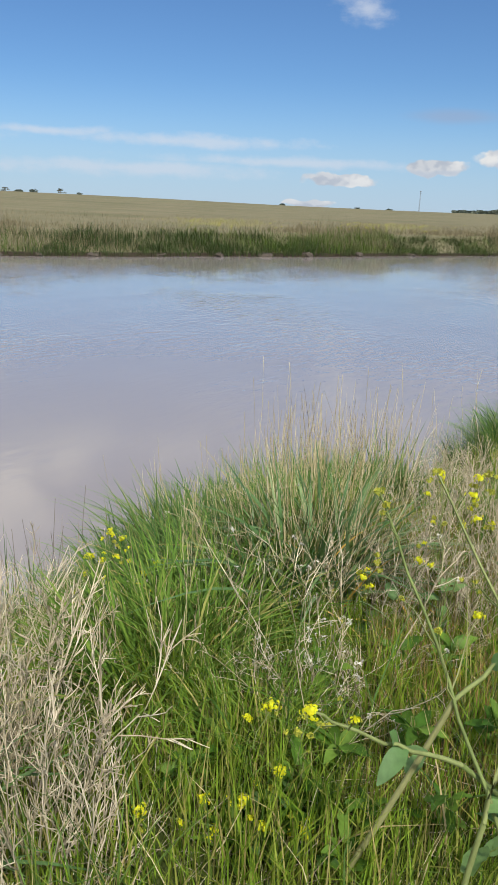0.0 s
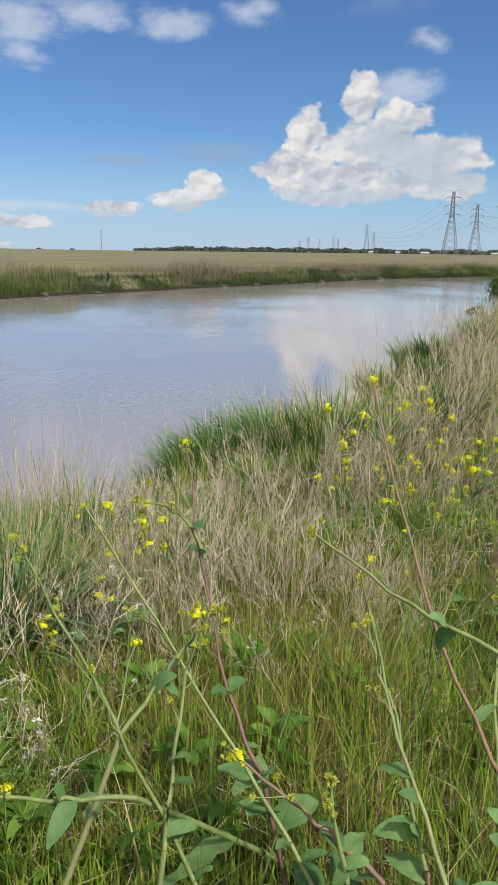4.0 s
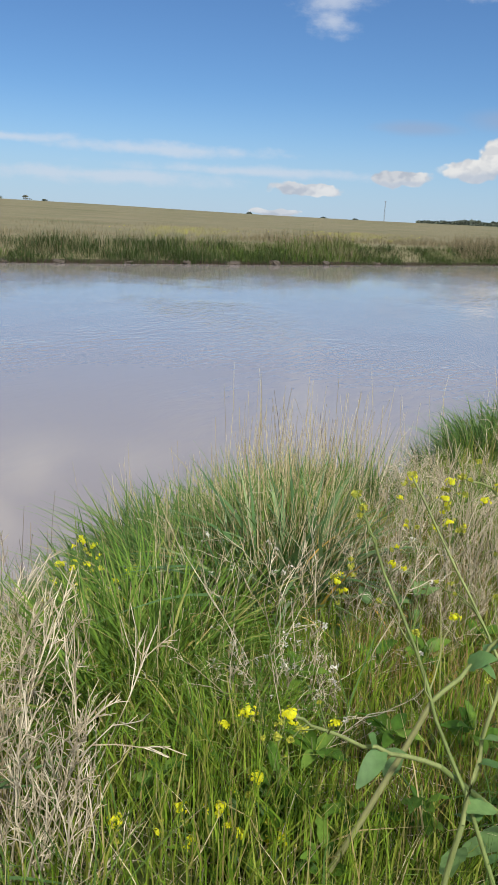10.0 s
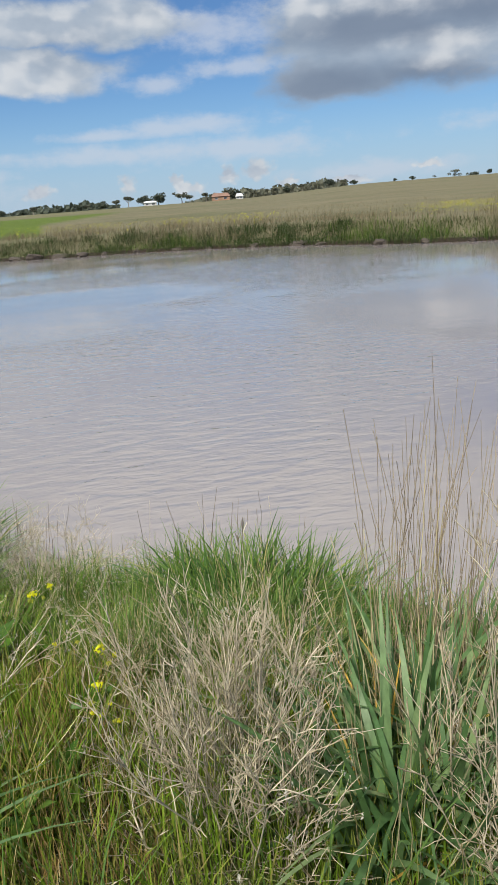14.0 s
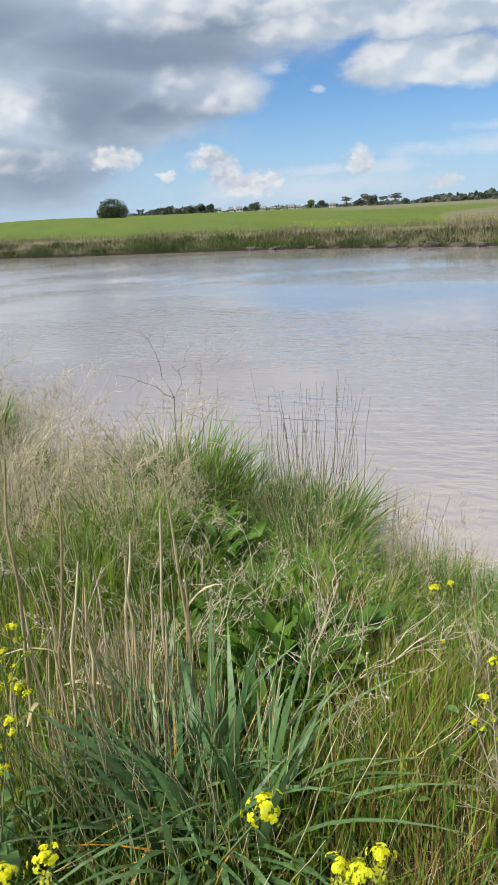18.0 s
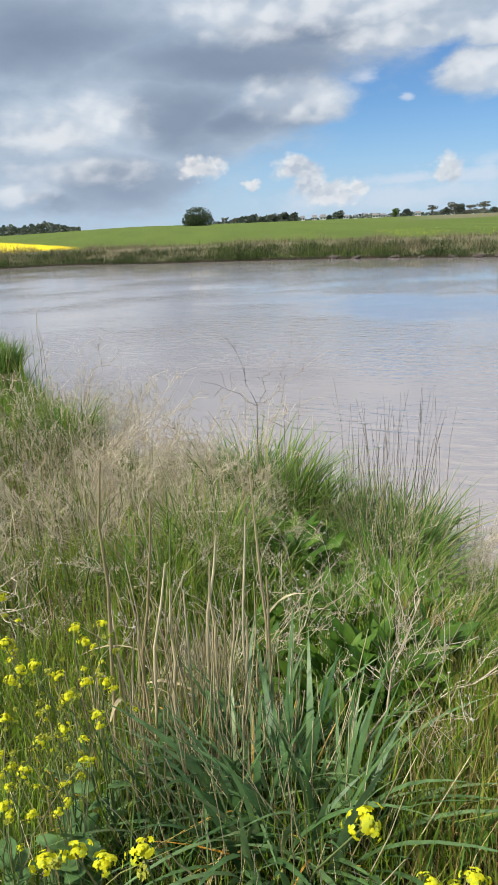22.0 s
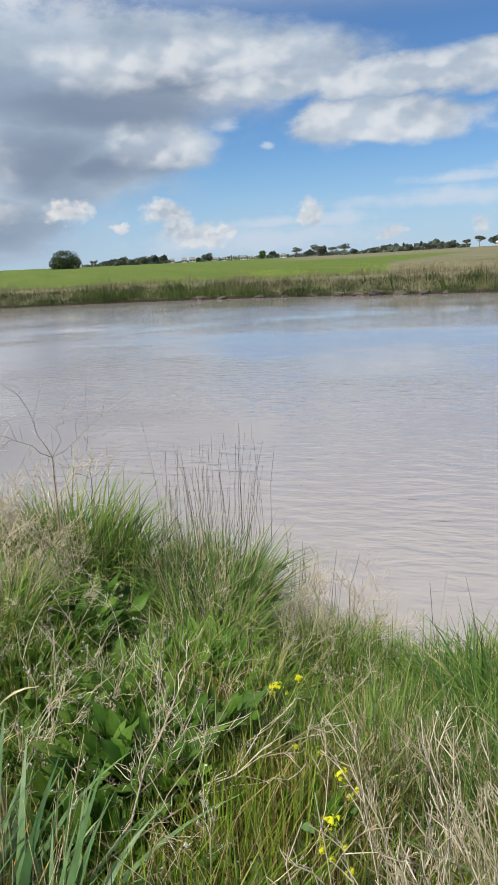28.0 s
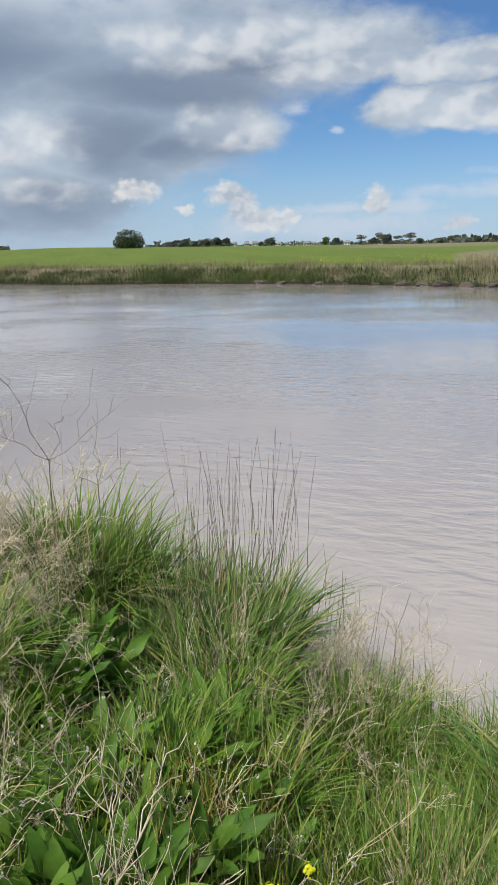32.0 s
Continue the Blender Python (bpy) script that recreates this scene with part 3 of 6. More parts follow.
def blades(shape, rng, base, h, w, lean, bend, k=4, droop=0.35, az=None, spread=1.0):
    """Grass blades: h, w, lean, bend are arrays of n."""
    n = len(base)
    az = rng.uniform(0, 2 * math.pi, n) if az is None else az
    d = np.stack([np.sin(az), np.cos(az), np.zeros(n)], 1)
    s = np.linspace(0, 1, k)[None]
    out = (lean[:, None] * s + bend[:, None] * s ** 2) * h[:, None]
    up = h[:, None] * (s - droop * bend[:, None] * s ** 2.2)
    p = base[:, None] + d[:, None] * out[..., None]
    p[..., 2] += up
    tw = az + math.pi / 2 + rng.uniform(-1.0, 1.0, n) * spread
    side = np.stack([np.sin(tw), np.cos(tw), np.zeros(n)], 1)
    wid = w[:, None] * (1.03 - s ** 1.8) * (0.55 + 0.45 * np.minimum(1, s * 4))
    return shape.ribbons(p, wid, side)


def stalks(rng, start, way, length, curve=0.12, k=5):
    """Mid lines of stems: start, way (n, 3), length (n)."""
    s = np.linspace(0, 1, k)[None, :, None]
    b = rng.normal(0, curve, (len(start), 1, 3))
    kink = rng.normal(0, curve * 0.18, (len(start), k, 3)) * (s > 0)
    return start[:, None] + (unit(way)[:, None] * s + b * s ** 2 + kink) * length[:, None, None]


def offshoots(rng, p, count, ratio, angle, s_lo=0.25, s_hi=1.0, lift=0.15):
    """Starts, ways and lengths of side shoots from mid lines p."""
    n, k, _ = p.shape
    i = np.repeat(np.arange(n), count)
    s = rng.uniform(s_lo, s_hi, len(i)) * (k - 1)
    a = np.clip(s.astype(int), 0, k - 2)
    f = (s - a)[:, None]
    start = p[i, a] * (1 - f) + p[i, a + 1] * f
    tangent = unit(p[i, a + 1] - p[i, a])
    side = unit(np.cross(tangent, rng.normal(0, 1, (len(i), 3))))
    ang = rng.normal(angle, 0.18, len(i))[:, None]
    way = tangent * np.cos(ang) + side * np.sin(ang)
    way[:, 2] += lift
    length = np.linalg.norm(p[i, -1] - p[i, 0], axis=1) * ratio * rng.uniform(0.5, 1.25, len(i)) * (1.15 - 0.5 * s / (k - 1))
    return start, way, length


def taper(r0, r1, n, k):
    return np.repeat(np.linspace(r0, r1, k)[None], n, 0)


def twig_bush(rng, stems, height, radius, levels, r0, spread=0.55, curve=0.16):
    """A bush of dry, forking twigs: a shape for each main branch with all that it carries, and the tips."""
    out, tips = [], []
    for i in range(stems):
        shape = Shape()
        a, d = rng.uniform(0, 2 * math.pi), radius * math.sqrt(rng.uniform(0, 1))
        start = np.array([[d * math.cos(a), d * math.sin(a), -0.04]])
        way = np.array([[math.cos(a) * rng.uniform(0.1, spread), math.sin(a) * rng.uniform(0.1, spread), 1.0]]) + rng.normal(0, 0.12, (1, 3))
        p = stalks(rng, start, way, height * rng.uniform(0.6, 1.1, 1), curve, 5)
        shape.tubes(p, taper(r0, r0 * 0.55, 1, 5))
        r = r0 * 0.62
        for level, (count, ratio, angle) in enumerate(levels):
            st, wy, ln = offshoots(rng, p, count, ratio, angle)
            k = 3 if level == len(levels) - 1 else 4
            p = stalks(rng, st, wy, ln, curve * 1.1, k)
            shape.tubes(p, taper(r, r * 0.6, len(p), k))
            r *= 0.78
        out.append(shape)
        tips += list(p[:, -1])
    return out, tips


def branches(bush, material, parent):
    for shape in bush:
        part("branch", shape.mesh("branch", material), parent)


def leaf_sheets(shape, rng, start, way, length, width, droop=0.5, k=6, fold=0.25, wave=0.05):
    """Broad leaves with a folded midrib; way (n, 3) need not be of unit length."""
    n = len(start)
    s = np.linspace(0, 1, k)[None]
    way = unit(way)
    flat = way.copy()
    flat[:, 2] = 0
    flat = unit(flat)
    p = start[:, None] + way[:, None] * (s * length[:, None])[..., None]
    p += flat[:, None] * (0.25 * droop * s ** 2 * length[:, None])[..., None]
    p[..., 2] -= droop * s ** 2.3 * length[:, None] * 0.6
    side = unit(np.cross(way, np.array([0, 0, 1.0]) + rng.normal(0, 0.25, (n, 3))))
    t = np.gradient(p, axis=1)
    nrm = unit(np.cross(side[:, None], t))
    prof = np.sin(np.clip(s * 0.94 + 0.06, 0, 1) ** 0.8 * math.pi) ** 0.75
    half = 0.5 * width[:, None] * prof + 0.002
    ripple = rng.normal(0, wave, (n, k)) * width[:, None]
    l = p - side[:, None] * half[..., None] + nrm * (fold * half + ripple)[..., None]
    r = p + side[:, None] * half[..., None] + nrm * (fold * half - ripple)[..., None]
    v = np.stack([l, p, r], 2).reshape(-1, 3)
    i = (np.arange(n) * k * 3)[:, None, None] + (np.arange(k - 1) * 3)[None, :, None] + np.arange(2)[None, None]
    return shape.add(v, np.stack([i, i + 1, i + 4, i + 3], -1))


def crown_of(rng, n, blobs, leaf):
    """Small leaf clumps in a union of ellipsoids (x, y, z, rx, ry, rz)."""
    shape = Shape()
    b = np.array(blobs)
    i = rng.choice(len(b), n, p=(b[:, 3] * b[:, 4]) / (b[:, 3] * b[:, 4]).sum())
    d = unit(rng.normal(0, 1, (n, 3))) * (rng.uniform(0.35, 1.0, (n, 1)) ** 0.5)
    c = b[i, :3] + d * b[i, 3:]
    a, e = unit(rng.normal(0, 1, (n, 3))), rng.normal(0, 1, (n, 3))
    e = unit(np.cross(a, e))
    sz = leaf * rng.uniform(0.5, 1.3, n)
    p = np.stack([c - a * sz[:, None], c + rng.normal(0, 0.2, (n, 3)) * sz[:, None], c + a * sz[:, None]], 1)
    w = np.stack([0.4 * sz, 1.1 * sz, 0.3 * sz], 1)
    return shape.ribbons(p, w, e)


# ---- ground and water ----
def build_ground():
    az = np.concatenate([np.arange(-180, -110, 5), np.arange(-110, 50, 0.5), np.arange(50, 181, 5)])
    rn, rf = table(NEAR_SHORE, az), table(FAR_SHORE, az)
    a = np.linspace(0.0, 1, 46) ** 0.8
    near = a[None] * (rn[:, None] - 0.6)
    edge = rn[:, None] + np.linspace(-0.5, 0.6, 12)[None]
    mid = rn[:, None] + 0.6 + np.linspace(0.1, 1, 6)[None] * (rf - 1.8 - rn - 0.6)[:, None]
    shore = rf[:, None] + np.array([-1.4, -1.0, -0.6, -0.3, -0.1, 0.1, 0.3, 0.5, 0.7, 1.0, 1.5, 2.2, 3.0, 4.0])[None]
    rest = rf[:, None] + 4 + (4200 - rf[:, None] - 4) * (np.linspace(0.02, 1, 70) ** 2.6)[None]
    r = np.concatenate([near, edge, mid, shore, rest], 1)
    A = np.repeat(az[:, None], r.shape[1], 1)
    z = land(A, r)
    x, y = r * np.sin(np.radians(A)), r * np.cos(np.radians(A))
    n, k = r.shape
    i = (np.arange(n - 1) * k)[:, None] + np.arange(k - 1)[None]
    shape = Shape()
    shape.add(np.stack([x, y, z], -1), np.stack([i, i + k, i + k + 1, i + 1], -1)[..., ::-1])
    me = shape.mesh("ground", "ground")
    el = np.degrees(np.arctan2(z - EYE, np.maximum(r, 1)))
    RF, RN = np.repeat(rf[:, None], k, 1), np.repeat(rn[:, None], k, 1)
    away = r > RF - 1.6
    far = smoothstep(r - RF, 0.2, 0.6) * away
    line = np.interp(A, [-64, -62.7, -55.9, -49.7, -47], [-9, -0.78, -0.2, 0.15, 9])
    green = smoothstep(el - line, -0.04, 0.06) * smoothstep(r - RF, 6, 8) * (A < -47)
    green = green * (1 - 0.9 * smoothstep(A, -73, -68) * smoothstep(el, -0.30, -0.24))
    gold = smoothstep(-96.0 - A, 0, 1) * smoothstep(np.interp(A, [-110, -102, -96], [0.0, -0.36, -1.02]) - el, 0, 0.06) * smoothstep(r - RF, 7, 9)
    shaded_mud = smoothstep(r - RF, -2, -1) * (1 - smoothstep(r - RF, 0.25, 0.5)) + smoothstep(r - RN, -0.35, 0.0) * (r < RF - 1.5)
    for name, val in (("far", far), ("green", green), ("gold", gold), ("shaded_mud", shaded_mud)):
        me.attributes.new(name, "FLOAT", "POINT").data.foreach_set("value", np.clip(val, 0, 1).astype(np.float32).ravel())
    tagged(new("ground", me), "grassy river banks, dry grass slope, green pasture and yellow canola field", "ground", kind="structure")


build_ground()


def build_water():
    az = np.arange(-107.5, 48, 1.0)
    rn, rf = table(NEAR_SHORE, az) - 0.35, table(FAR_SHORE, az) + 0.35
    t = (1 - (1 - np.linspace(0, 1, 37)) ** 1.6)[None]
    r = rn[:, None] + (rf - rn)[:, None] * t
    A = np.radians(az)[:, None]
    n, k = r.shape
    i = (np.arange(n - 1) * k)[:, None] + np.arange(k - 1)[None]
    shape = Shape()
    shape.add(np.stack([r * np.sin(A), r * np.cos(A), 0 * r], -1), np.stack([i, i + k, i + k + 1, i + 1], -1)[..., ::-1])
    me = shape.mesh("water", "water")
    # water lies calmer under the far bank
    lee = 1 - smoothstep(rf[:, None] - r, 0.5, 7.0)
    me.attributes.new("lee", "FLOAT", "POINT").data.foreach_set("value", lee.astype(np.float32).ravel())
    tagged(new("water", me), "calm muddy river water with wind ripples reflecting sky", "water", kind="structure")


build_water()

# ---- far bank ----
def bank_points(rng, n, lo, hi, az0=-106.0, az1=46.0):
    """Points on the far bank, spread evenly along it, lo to hi metres from the water."""
    az = np.linspace(az0, az1, 600)
    rf = table(FAR_SHORE, az)
    run = np.concatenate([[0], np.cumsum(np.hypot(np.diff(rf * np.sin(np.radians(az))), np.diff(rf * np.cos(np.radians(az)))))])
    a = np.interp(rng.uniform(0, run[-1], n), run, az)
    r = table(FAR_SHORE, a) + rng.uniform(lo, hi, n)
    return a, r


def ground_points(a, r):
    return np.stack([r * np.sin(np.radians(a)), r * np.cos(np.radians(a)), land(a, r) - 0.03], 1)


def patchy(a, f1, f2, f3):
    """A value from 0 to 1 that wanders along the bank."""
    return 0.5 + 0.25 * np.sin(a * f1 + 1.0) + 0.17 * np.sin(a * f2 + 2.0) + 0.13 * np.sin(a * f3)


def mottle(x, y, cell, seed):
    """Smooth random patches, about cell metres across, from 0 to 1."""
    grid = np.random.default_rng(seed).uniform(0, 1, (64, 64))
    u, v = x / cell + 1000.0, y / cell + 1000.0
    i, j = np.floor(u).astype(int), np.floor(v).astype(int)
    f, g = u - i, v - j
    f, g = f * f * (3 - 2 * f), g * g * (3 - 2 * g)
    i0, i1, j0, j1 = i % 64, (i + 1) % 64, j % 64, (j + 1) % 64
    return (grid[i0, j0] * (1 - f) + grid[i1, j0] * f) * (1 - g) + (grid[i0, j1] * (1 - f) + grid[i1, j1] * f) * g


def build_reeds():
    rng = np.random.default_rng(11)
    for name, n, lo, hi, seed, h0, h1, w0, w1, lean, bend, material, label in (
            ("green_reeds", 150000, -0.28, 3.2, 3, 0.25, 0.72, 0.014, 0.034, 0.40, 1.0, "reed", "dense dark green reeds and sedge along the far waterline"),
            ("bright_reeds", 46000, 0.0, 3.4, 8, 0.3, 0.85, 0.014, 0.034, 0.36, 0.9, "lime", "brighter green clumps among the far reeds"),
            ("dry_reeds", 120000, 0.7, 8.0, 5, 0.45, 0.95, 0.010, 0.022, 0.26, 0.5, "dryreed", "tall straw-coloured dry reeds behind the green ones")):
        a, r = bank_points(rng, n, lo, hi)
        x, y = r * np.sin(np.radians(a)), r * np.cos(np.radians(a))
        clump = 0.55 * mottle(x, y, 1.5, seed) + 0.45 * mottle(x, y, 0.55, seed + 20)
        wide = mottle(x, y, 6.0, seed + 40)
        density = {"green_reeds": 0.25 + 0.9 * clump, "bright_reeds": 3.0 * (wide - 0.5) + clump - 0.3, "dry_reeds": 0.15 + 0.9 * wide * clump * 1.6}[name]
        keep = rng.uniform(0, 1, n) < density
        a, r, clump, wide = a[keep], r[keep], clump[keep], wide[keep]
        n = len(a)
        out = r - table(FAR_SHORE, a)
        h = rng.uniform(h0, h1, n) * (0.12 + 1.45 * clump ** 1.25) * (0.65 + 0.7 * wide) * np.where(out > 5.0, 0.55, 1.0)
        shape = blades(Shape(), rng, ground_points(a, r), h, rng.uniform(w0, w1, n), rng.normal(0, lean, n), rng.uniform(0, bend, n), 3)
        tagged(new(name, shape.mesh(name, material)), label, "reeds", kind="stuff")
    # wild mustard in flower among the reeds
    spots = np.array([-1.5, 8.8, 11.5, -24.0, -28.5, -31.0, -33.0, -47.5, -52.0, -58.0, -62.5, -71.0, 30.5, -4.0])
    a = (spots[rng.integers(0, len(spots), 2600)] + rng.normal(0, 1.6, 2600))
    r = table(FAR_SHORE, a) + rng.uniform(3.0, 7.0, 2600)
    shape = blades(Shape(), rng, ground_points(a, r) + [0, 0, 0.55] * rng.uniform(0.6, 1.25, (2600, 1)), rng.uniform(0.03, 0.08, 2600), rng.uniform(0.03, 0.065, 2600),
                   rng.normal(0, 0.6, 2600), rng.uniform(0, 1, 2600), 3)
    tagged(new("mustard_flowers", shape.mesh("mustard_flowers", "petal")), "yellow wild mustard flowers among the far reeds", "flowers", kind="stuff")
    # rough grass on the dry slope
    a, r = bank_points(rng, 24000, 5.0, 36.0, -62.0, 46.0)
    n = len(a)
    shape = blades(Shape(), rng, ground_points(a, r), rng.uniform(0.08, 0.26, n), rng.uniform(0.014, 0.035, n), rng.normal(0, 0.3, n), rng.uniform(0, 0.6, n), 3)
    tagged(new("slope_grass", shape.mesh("slope_grass", "dryreed")), "rough dry grass on the slope beyond the river", "grass", kind="stuff")


build_reeds()


def rock_mesh(seed, kind="rock"):
    rng = np.random.default_rng(seed)
    bm = bmesh.new()
    bmesh.ops.create_icosphere(bm, subdivisions=3, radius=1.0)
    off = Vector(rng.uniform(-9, 9, 3))
    for v in bm.verts:
        c = v.co.copy()
        d = 1 + 0.42 * noise.noise(c * 0.9 + off) + 0.16 * noise.noise(c * 2.3 + off) + 0.06 * noise.noise(c * 6 + off)
        v.co = c * d
        v.co.z = v.co.z * 0.62 + 0.05 * noise.noise(c * 3 + off)
        if v.co.z > 0.42:
            v.co.z = 0.42 + (v.co.z - 0.42) * 0.4
    for f in bm.faces:
        f.smooth = False
    me = bpy.data.meshes.new("rock")
    bm.to_mesh(me), bm.free()
    me.materials.append(MAT[kind])
    return me


ROCKS = [(-25.9, 1.25), (-28.0, 0.55), (-37.4, 0.62), (-43.6, 0.75), (-34.2, 0.5), (-30.8, 0.42), (0.8, 0.6), (-2.6, 0.5), (4.2, 0.62), (8.1, 0.5),
         (-61.6, 0.7), (-63.3, 0.8), (-64.8, 0.62), (-66.4, 0.7), (-60.0, 0.6), (-68.2, 0.5), (-75.3, 0.62), (-77.0, 0.72), (-58.4, 0.4), (-41.8, 0.45),
         (-7.0, 0.4), (-12.0, 0.42), (12.0, 0.4), (21.5, 0.6), (24.0, 0.5), (29.0, 0.7), (31.5, 0.6), (33.5, 0.65), (-19.0, 0.4), (-47.0, 0.4),
         (-50.5, 0.38), (-53.0, 0.42), (-56.0, 0.36), (-70.5, 0.4), (-72.5, 0.45), (-22.0, 0.4), (-16.0, 0.35), (26.2, 0.4), (36.0, 0.5)]


def build_rocks():
    rng = np.random.default_rng(5)
    meshes = [rock_mesh(s) for s in range(5)]
    for i, (az, size) in enumerate(ROCKS):
        ob = new("rock", meshes[i % 5])
        r = float(table(FAR_SHORE, az)) - 0.1 + size * 0.2
        ob.location = at(az, r, size * -0.04)
        ob.rotation_euler = (rng.normal(0, 0.12), rng.normal(0, 0.12), rng.uniform(0, 6.3))
        ob.scale = (size * 0.72, size * rng.uniform(0.45, 0.65), size * rng.uniform(0.42, 0.62))
        tagged(ob, "large brown weathered boulder at the waterline" if size > 0.9 else "brown weathered rock on the muddy waterline", "rock", "rocks on the far bank")


build_rocks()


# ---- trees ----
def tree_proto(kind, seed):
    """A tree one metre high, as trunk with limbs and crown."""
    rng = np.random.default_rng(seed)
    labels = {"round": "dense dark green rounded tree on the pasture", "gum": "grey-green gum tree with a broken crown",
              "umbrella": "flat-topped gum tree on the skyline", "dark": "dark green bushy tree", "lime": "light yellow-green tree behind the pasture", "scrub": "low dark scrub bush"}
    top = thing("tree" if kind != "scrub" else "bush", labels[kind], "tree" if kind != "scrub" else "bush", "distant trees")
    wood = Shape()
    forks = 5
    trunk_h = {"round": 0.15, "gum": 0.42, "umbrella": 0.45, "dark": 0.25, "lime": 0.3, "scrub": 0.12}[kind]
    p = stalks(rng, np.array([[0, 0, -0.03]]), np.array([[rng.normal(0, 0.08), rng.normal(0, 0.08), 1.0]]), np.array([trunk_h + 0.05]), 0.06, 5)
    wood.tubes(p, taper(0.035, 0.024, 1, 5), 6)
    a = np.arange(forks) * 2 * math.pi / forks + rng.uniform(0, 1, forks)
    out = 0.75 if kind in ("umbrella", "gum") else 0.5
    way = np.stack([np.cos(a) * out, np.sin(a) * out, np.ones(forks)], 1)
    limbs = stalks(rng, np.repeat(p[:, -1], forks, 0), way, rng.uniform(0.28, 0.42, forks), 0.12, 4)
    wood.tubes(limbs, taper(0.018, 0.006, forks, 4), 4)
    part("trunk", wood.mesh("trunk", "palebark" if kind in ("gum", "umbrella") else "bark"), top)
    if kind == "round":
        blobs = [(0, 0, 0.38, 0.75, 0.75, 0.56), (0.4, 0, 0.26, 0.45, 0.45, 0.36), (-0.42, 0.1, 0.26, 0.45, 0.45, 0.36), (0, 0.4, 0.24, 0.45, 0.45, 0.34), (0.1, -0.4, 0.24, 0.5, 0.5, 0.34)]
        n, leaf = 3600, 0.045
    elif kind == "umbrella":
        blobs = [(*(limbs[i, -1, :2] * rng.uniform(0.8, 1.3)), limbs[i, -1, 2] + rng.uniform(-0.15, 0.06), rng.uniform(0.2, 0.34), rng.uniform(0.2, 0.34), rng.uniform(0.09, 0.16)) for i in range(forks)]
        blobs += [(rng.normal(0, 0.4), rng.normal(0, 0.4), rng.uniform(0.25, 0.5), 0.25, 0.25, 0.16) for i in range(3)]
        n, leaf = 900, 0.045
    elif kind == "gum":
        blobs = [(*limbs[i, -1, :2], limbs[i, -1, 2] + rng.uniform(-0.12, 0.1), rng.uniform(0.14, 0.22), rng.uniform(0.14, 0.22), 0.13) for i in range(forks)]
        blobs += [(rng.normal(0, 0.18), rng.normal(0, 0.18), rng.uniform(0.45, 0.95), 0.14, 0.14, 0.1) for i in range(4)]
        n, leaf = 520, 0.055
    elif kind == "scrub":
        blobs = [(rng.normal(0, 0.5), rng.normal(0, 0.5), rng.uniform(0.25, 0.5), 0.5, 0.5, 0.4) for i in range(5)]
        n, leaf = 420, 0.11
    else:
        blobs = [(rng.normal(0, 0.12), rng.normal(0, 0.12), rng.uniform(0.4, 0.78), rng.uniform(0.25, 0.4), rng.uniform(0.25, 0.4), rng.uniform(0.2, 0.3)) for i in range(6)]
        n, leaf = 620, 0.075
    part("crown", crown_of(rng, n, blobs, leaf).mesh("crown", {"gum": "gum", "umbrella": "gum", "lime": "lime", "dark": "wood", "scrub": "wood"}.get(kind, "crown")), top)
    return top


# azimuth, distance, height, kind
TREES_NORTH = [(-36.5, 620, 3.2, "dark"), (-35.2, 600, 4.4, "dark"), (-33.7, 620, 3.2, "gum"), (-32.3, 560, 7.0, "umbrella"), (-30.9, 620, 4.0, "scrub"),
               (-29.9, 600, 5.0, "dark"), (-28.8, 560, 7.2, "umbrella"), (-28.3, 560, 8.4, "umbrella"), (-27.4, 600, 4.0, "scrub"), (-26.1, 540, 7.2, "dark"),
               (-24.4, 620, 4.4, "umbrella"), (-23.6, 640, 2.6, "scrub"), (-22.4, 600, 5.2, "umbrella"), (-21.4, 580, 5.6, "umbrella"), (-21.0, 600, 5.0, "scrub"),
               (-19.5, 620, 5.0, "gum"), (-18.1, 600, 4.4, "umbrella"), (-17.2, 620, 3.4, "scrub"), (-16.2, 600, 4.2, "scrub"), (-14.3, 580, 4.8, "umbrella"),
               (-13.0, 620, 2.8, "scrub"), (2.2, 500, 2.6, "scrub"), (7.7, 600, 2.4, "scrub"), (10.0, 700, 2.6, "scrub")]
TREES_WEST = [(-55.0, 470, 8.5, "dark"), (-54.1, 460, 9.0, "dark"), (-52.3, 480, 8.8, "gum"), (-51.7, 470, 7.0, "gum"), (-50.5, 480, 7.0, "gum"),
              (-49.6, 490, 6.0, "dark"), (-48.8, 450, 9.8, "umbrella"), (-48.5, 455, 8.6, "dark"), (-46.9, 500, 6.0, "gum"), (-45.4, 480, 6.2, "gum"),
              (-44.4, 500, 6.0, "dark"), (-43.3, 480, 5.6, "gum"), (-42.3, 460, 6.0, "umbrella"), (-41.3, 460, 6.4, "dark"), (-40.2, 470, 5.6, "gum"),
              (-39.4, 470, 4.4, "dark"), (-57.2, 470, 8.6, "gum"), (-56.3, 480, 8.4, "gum")]
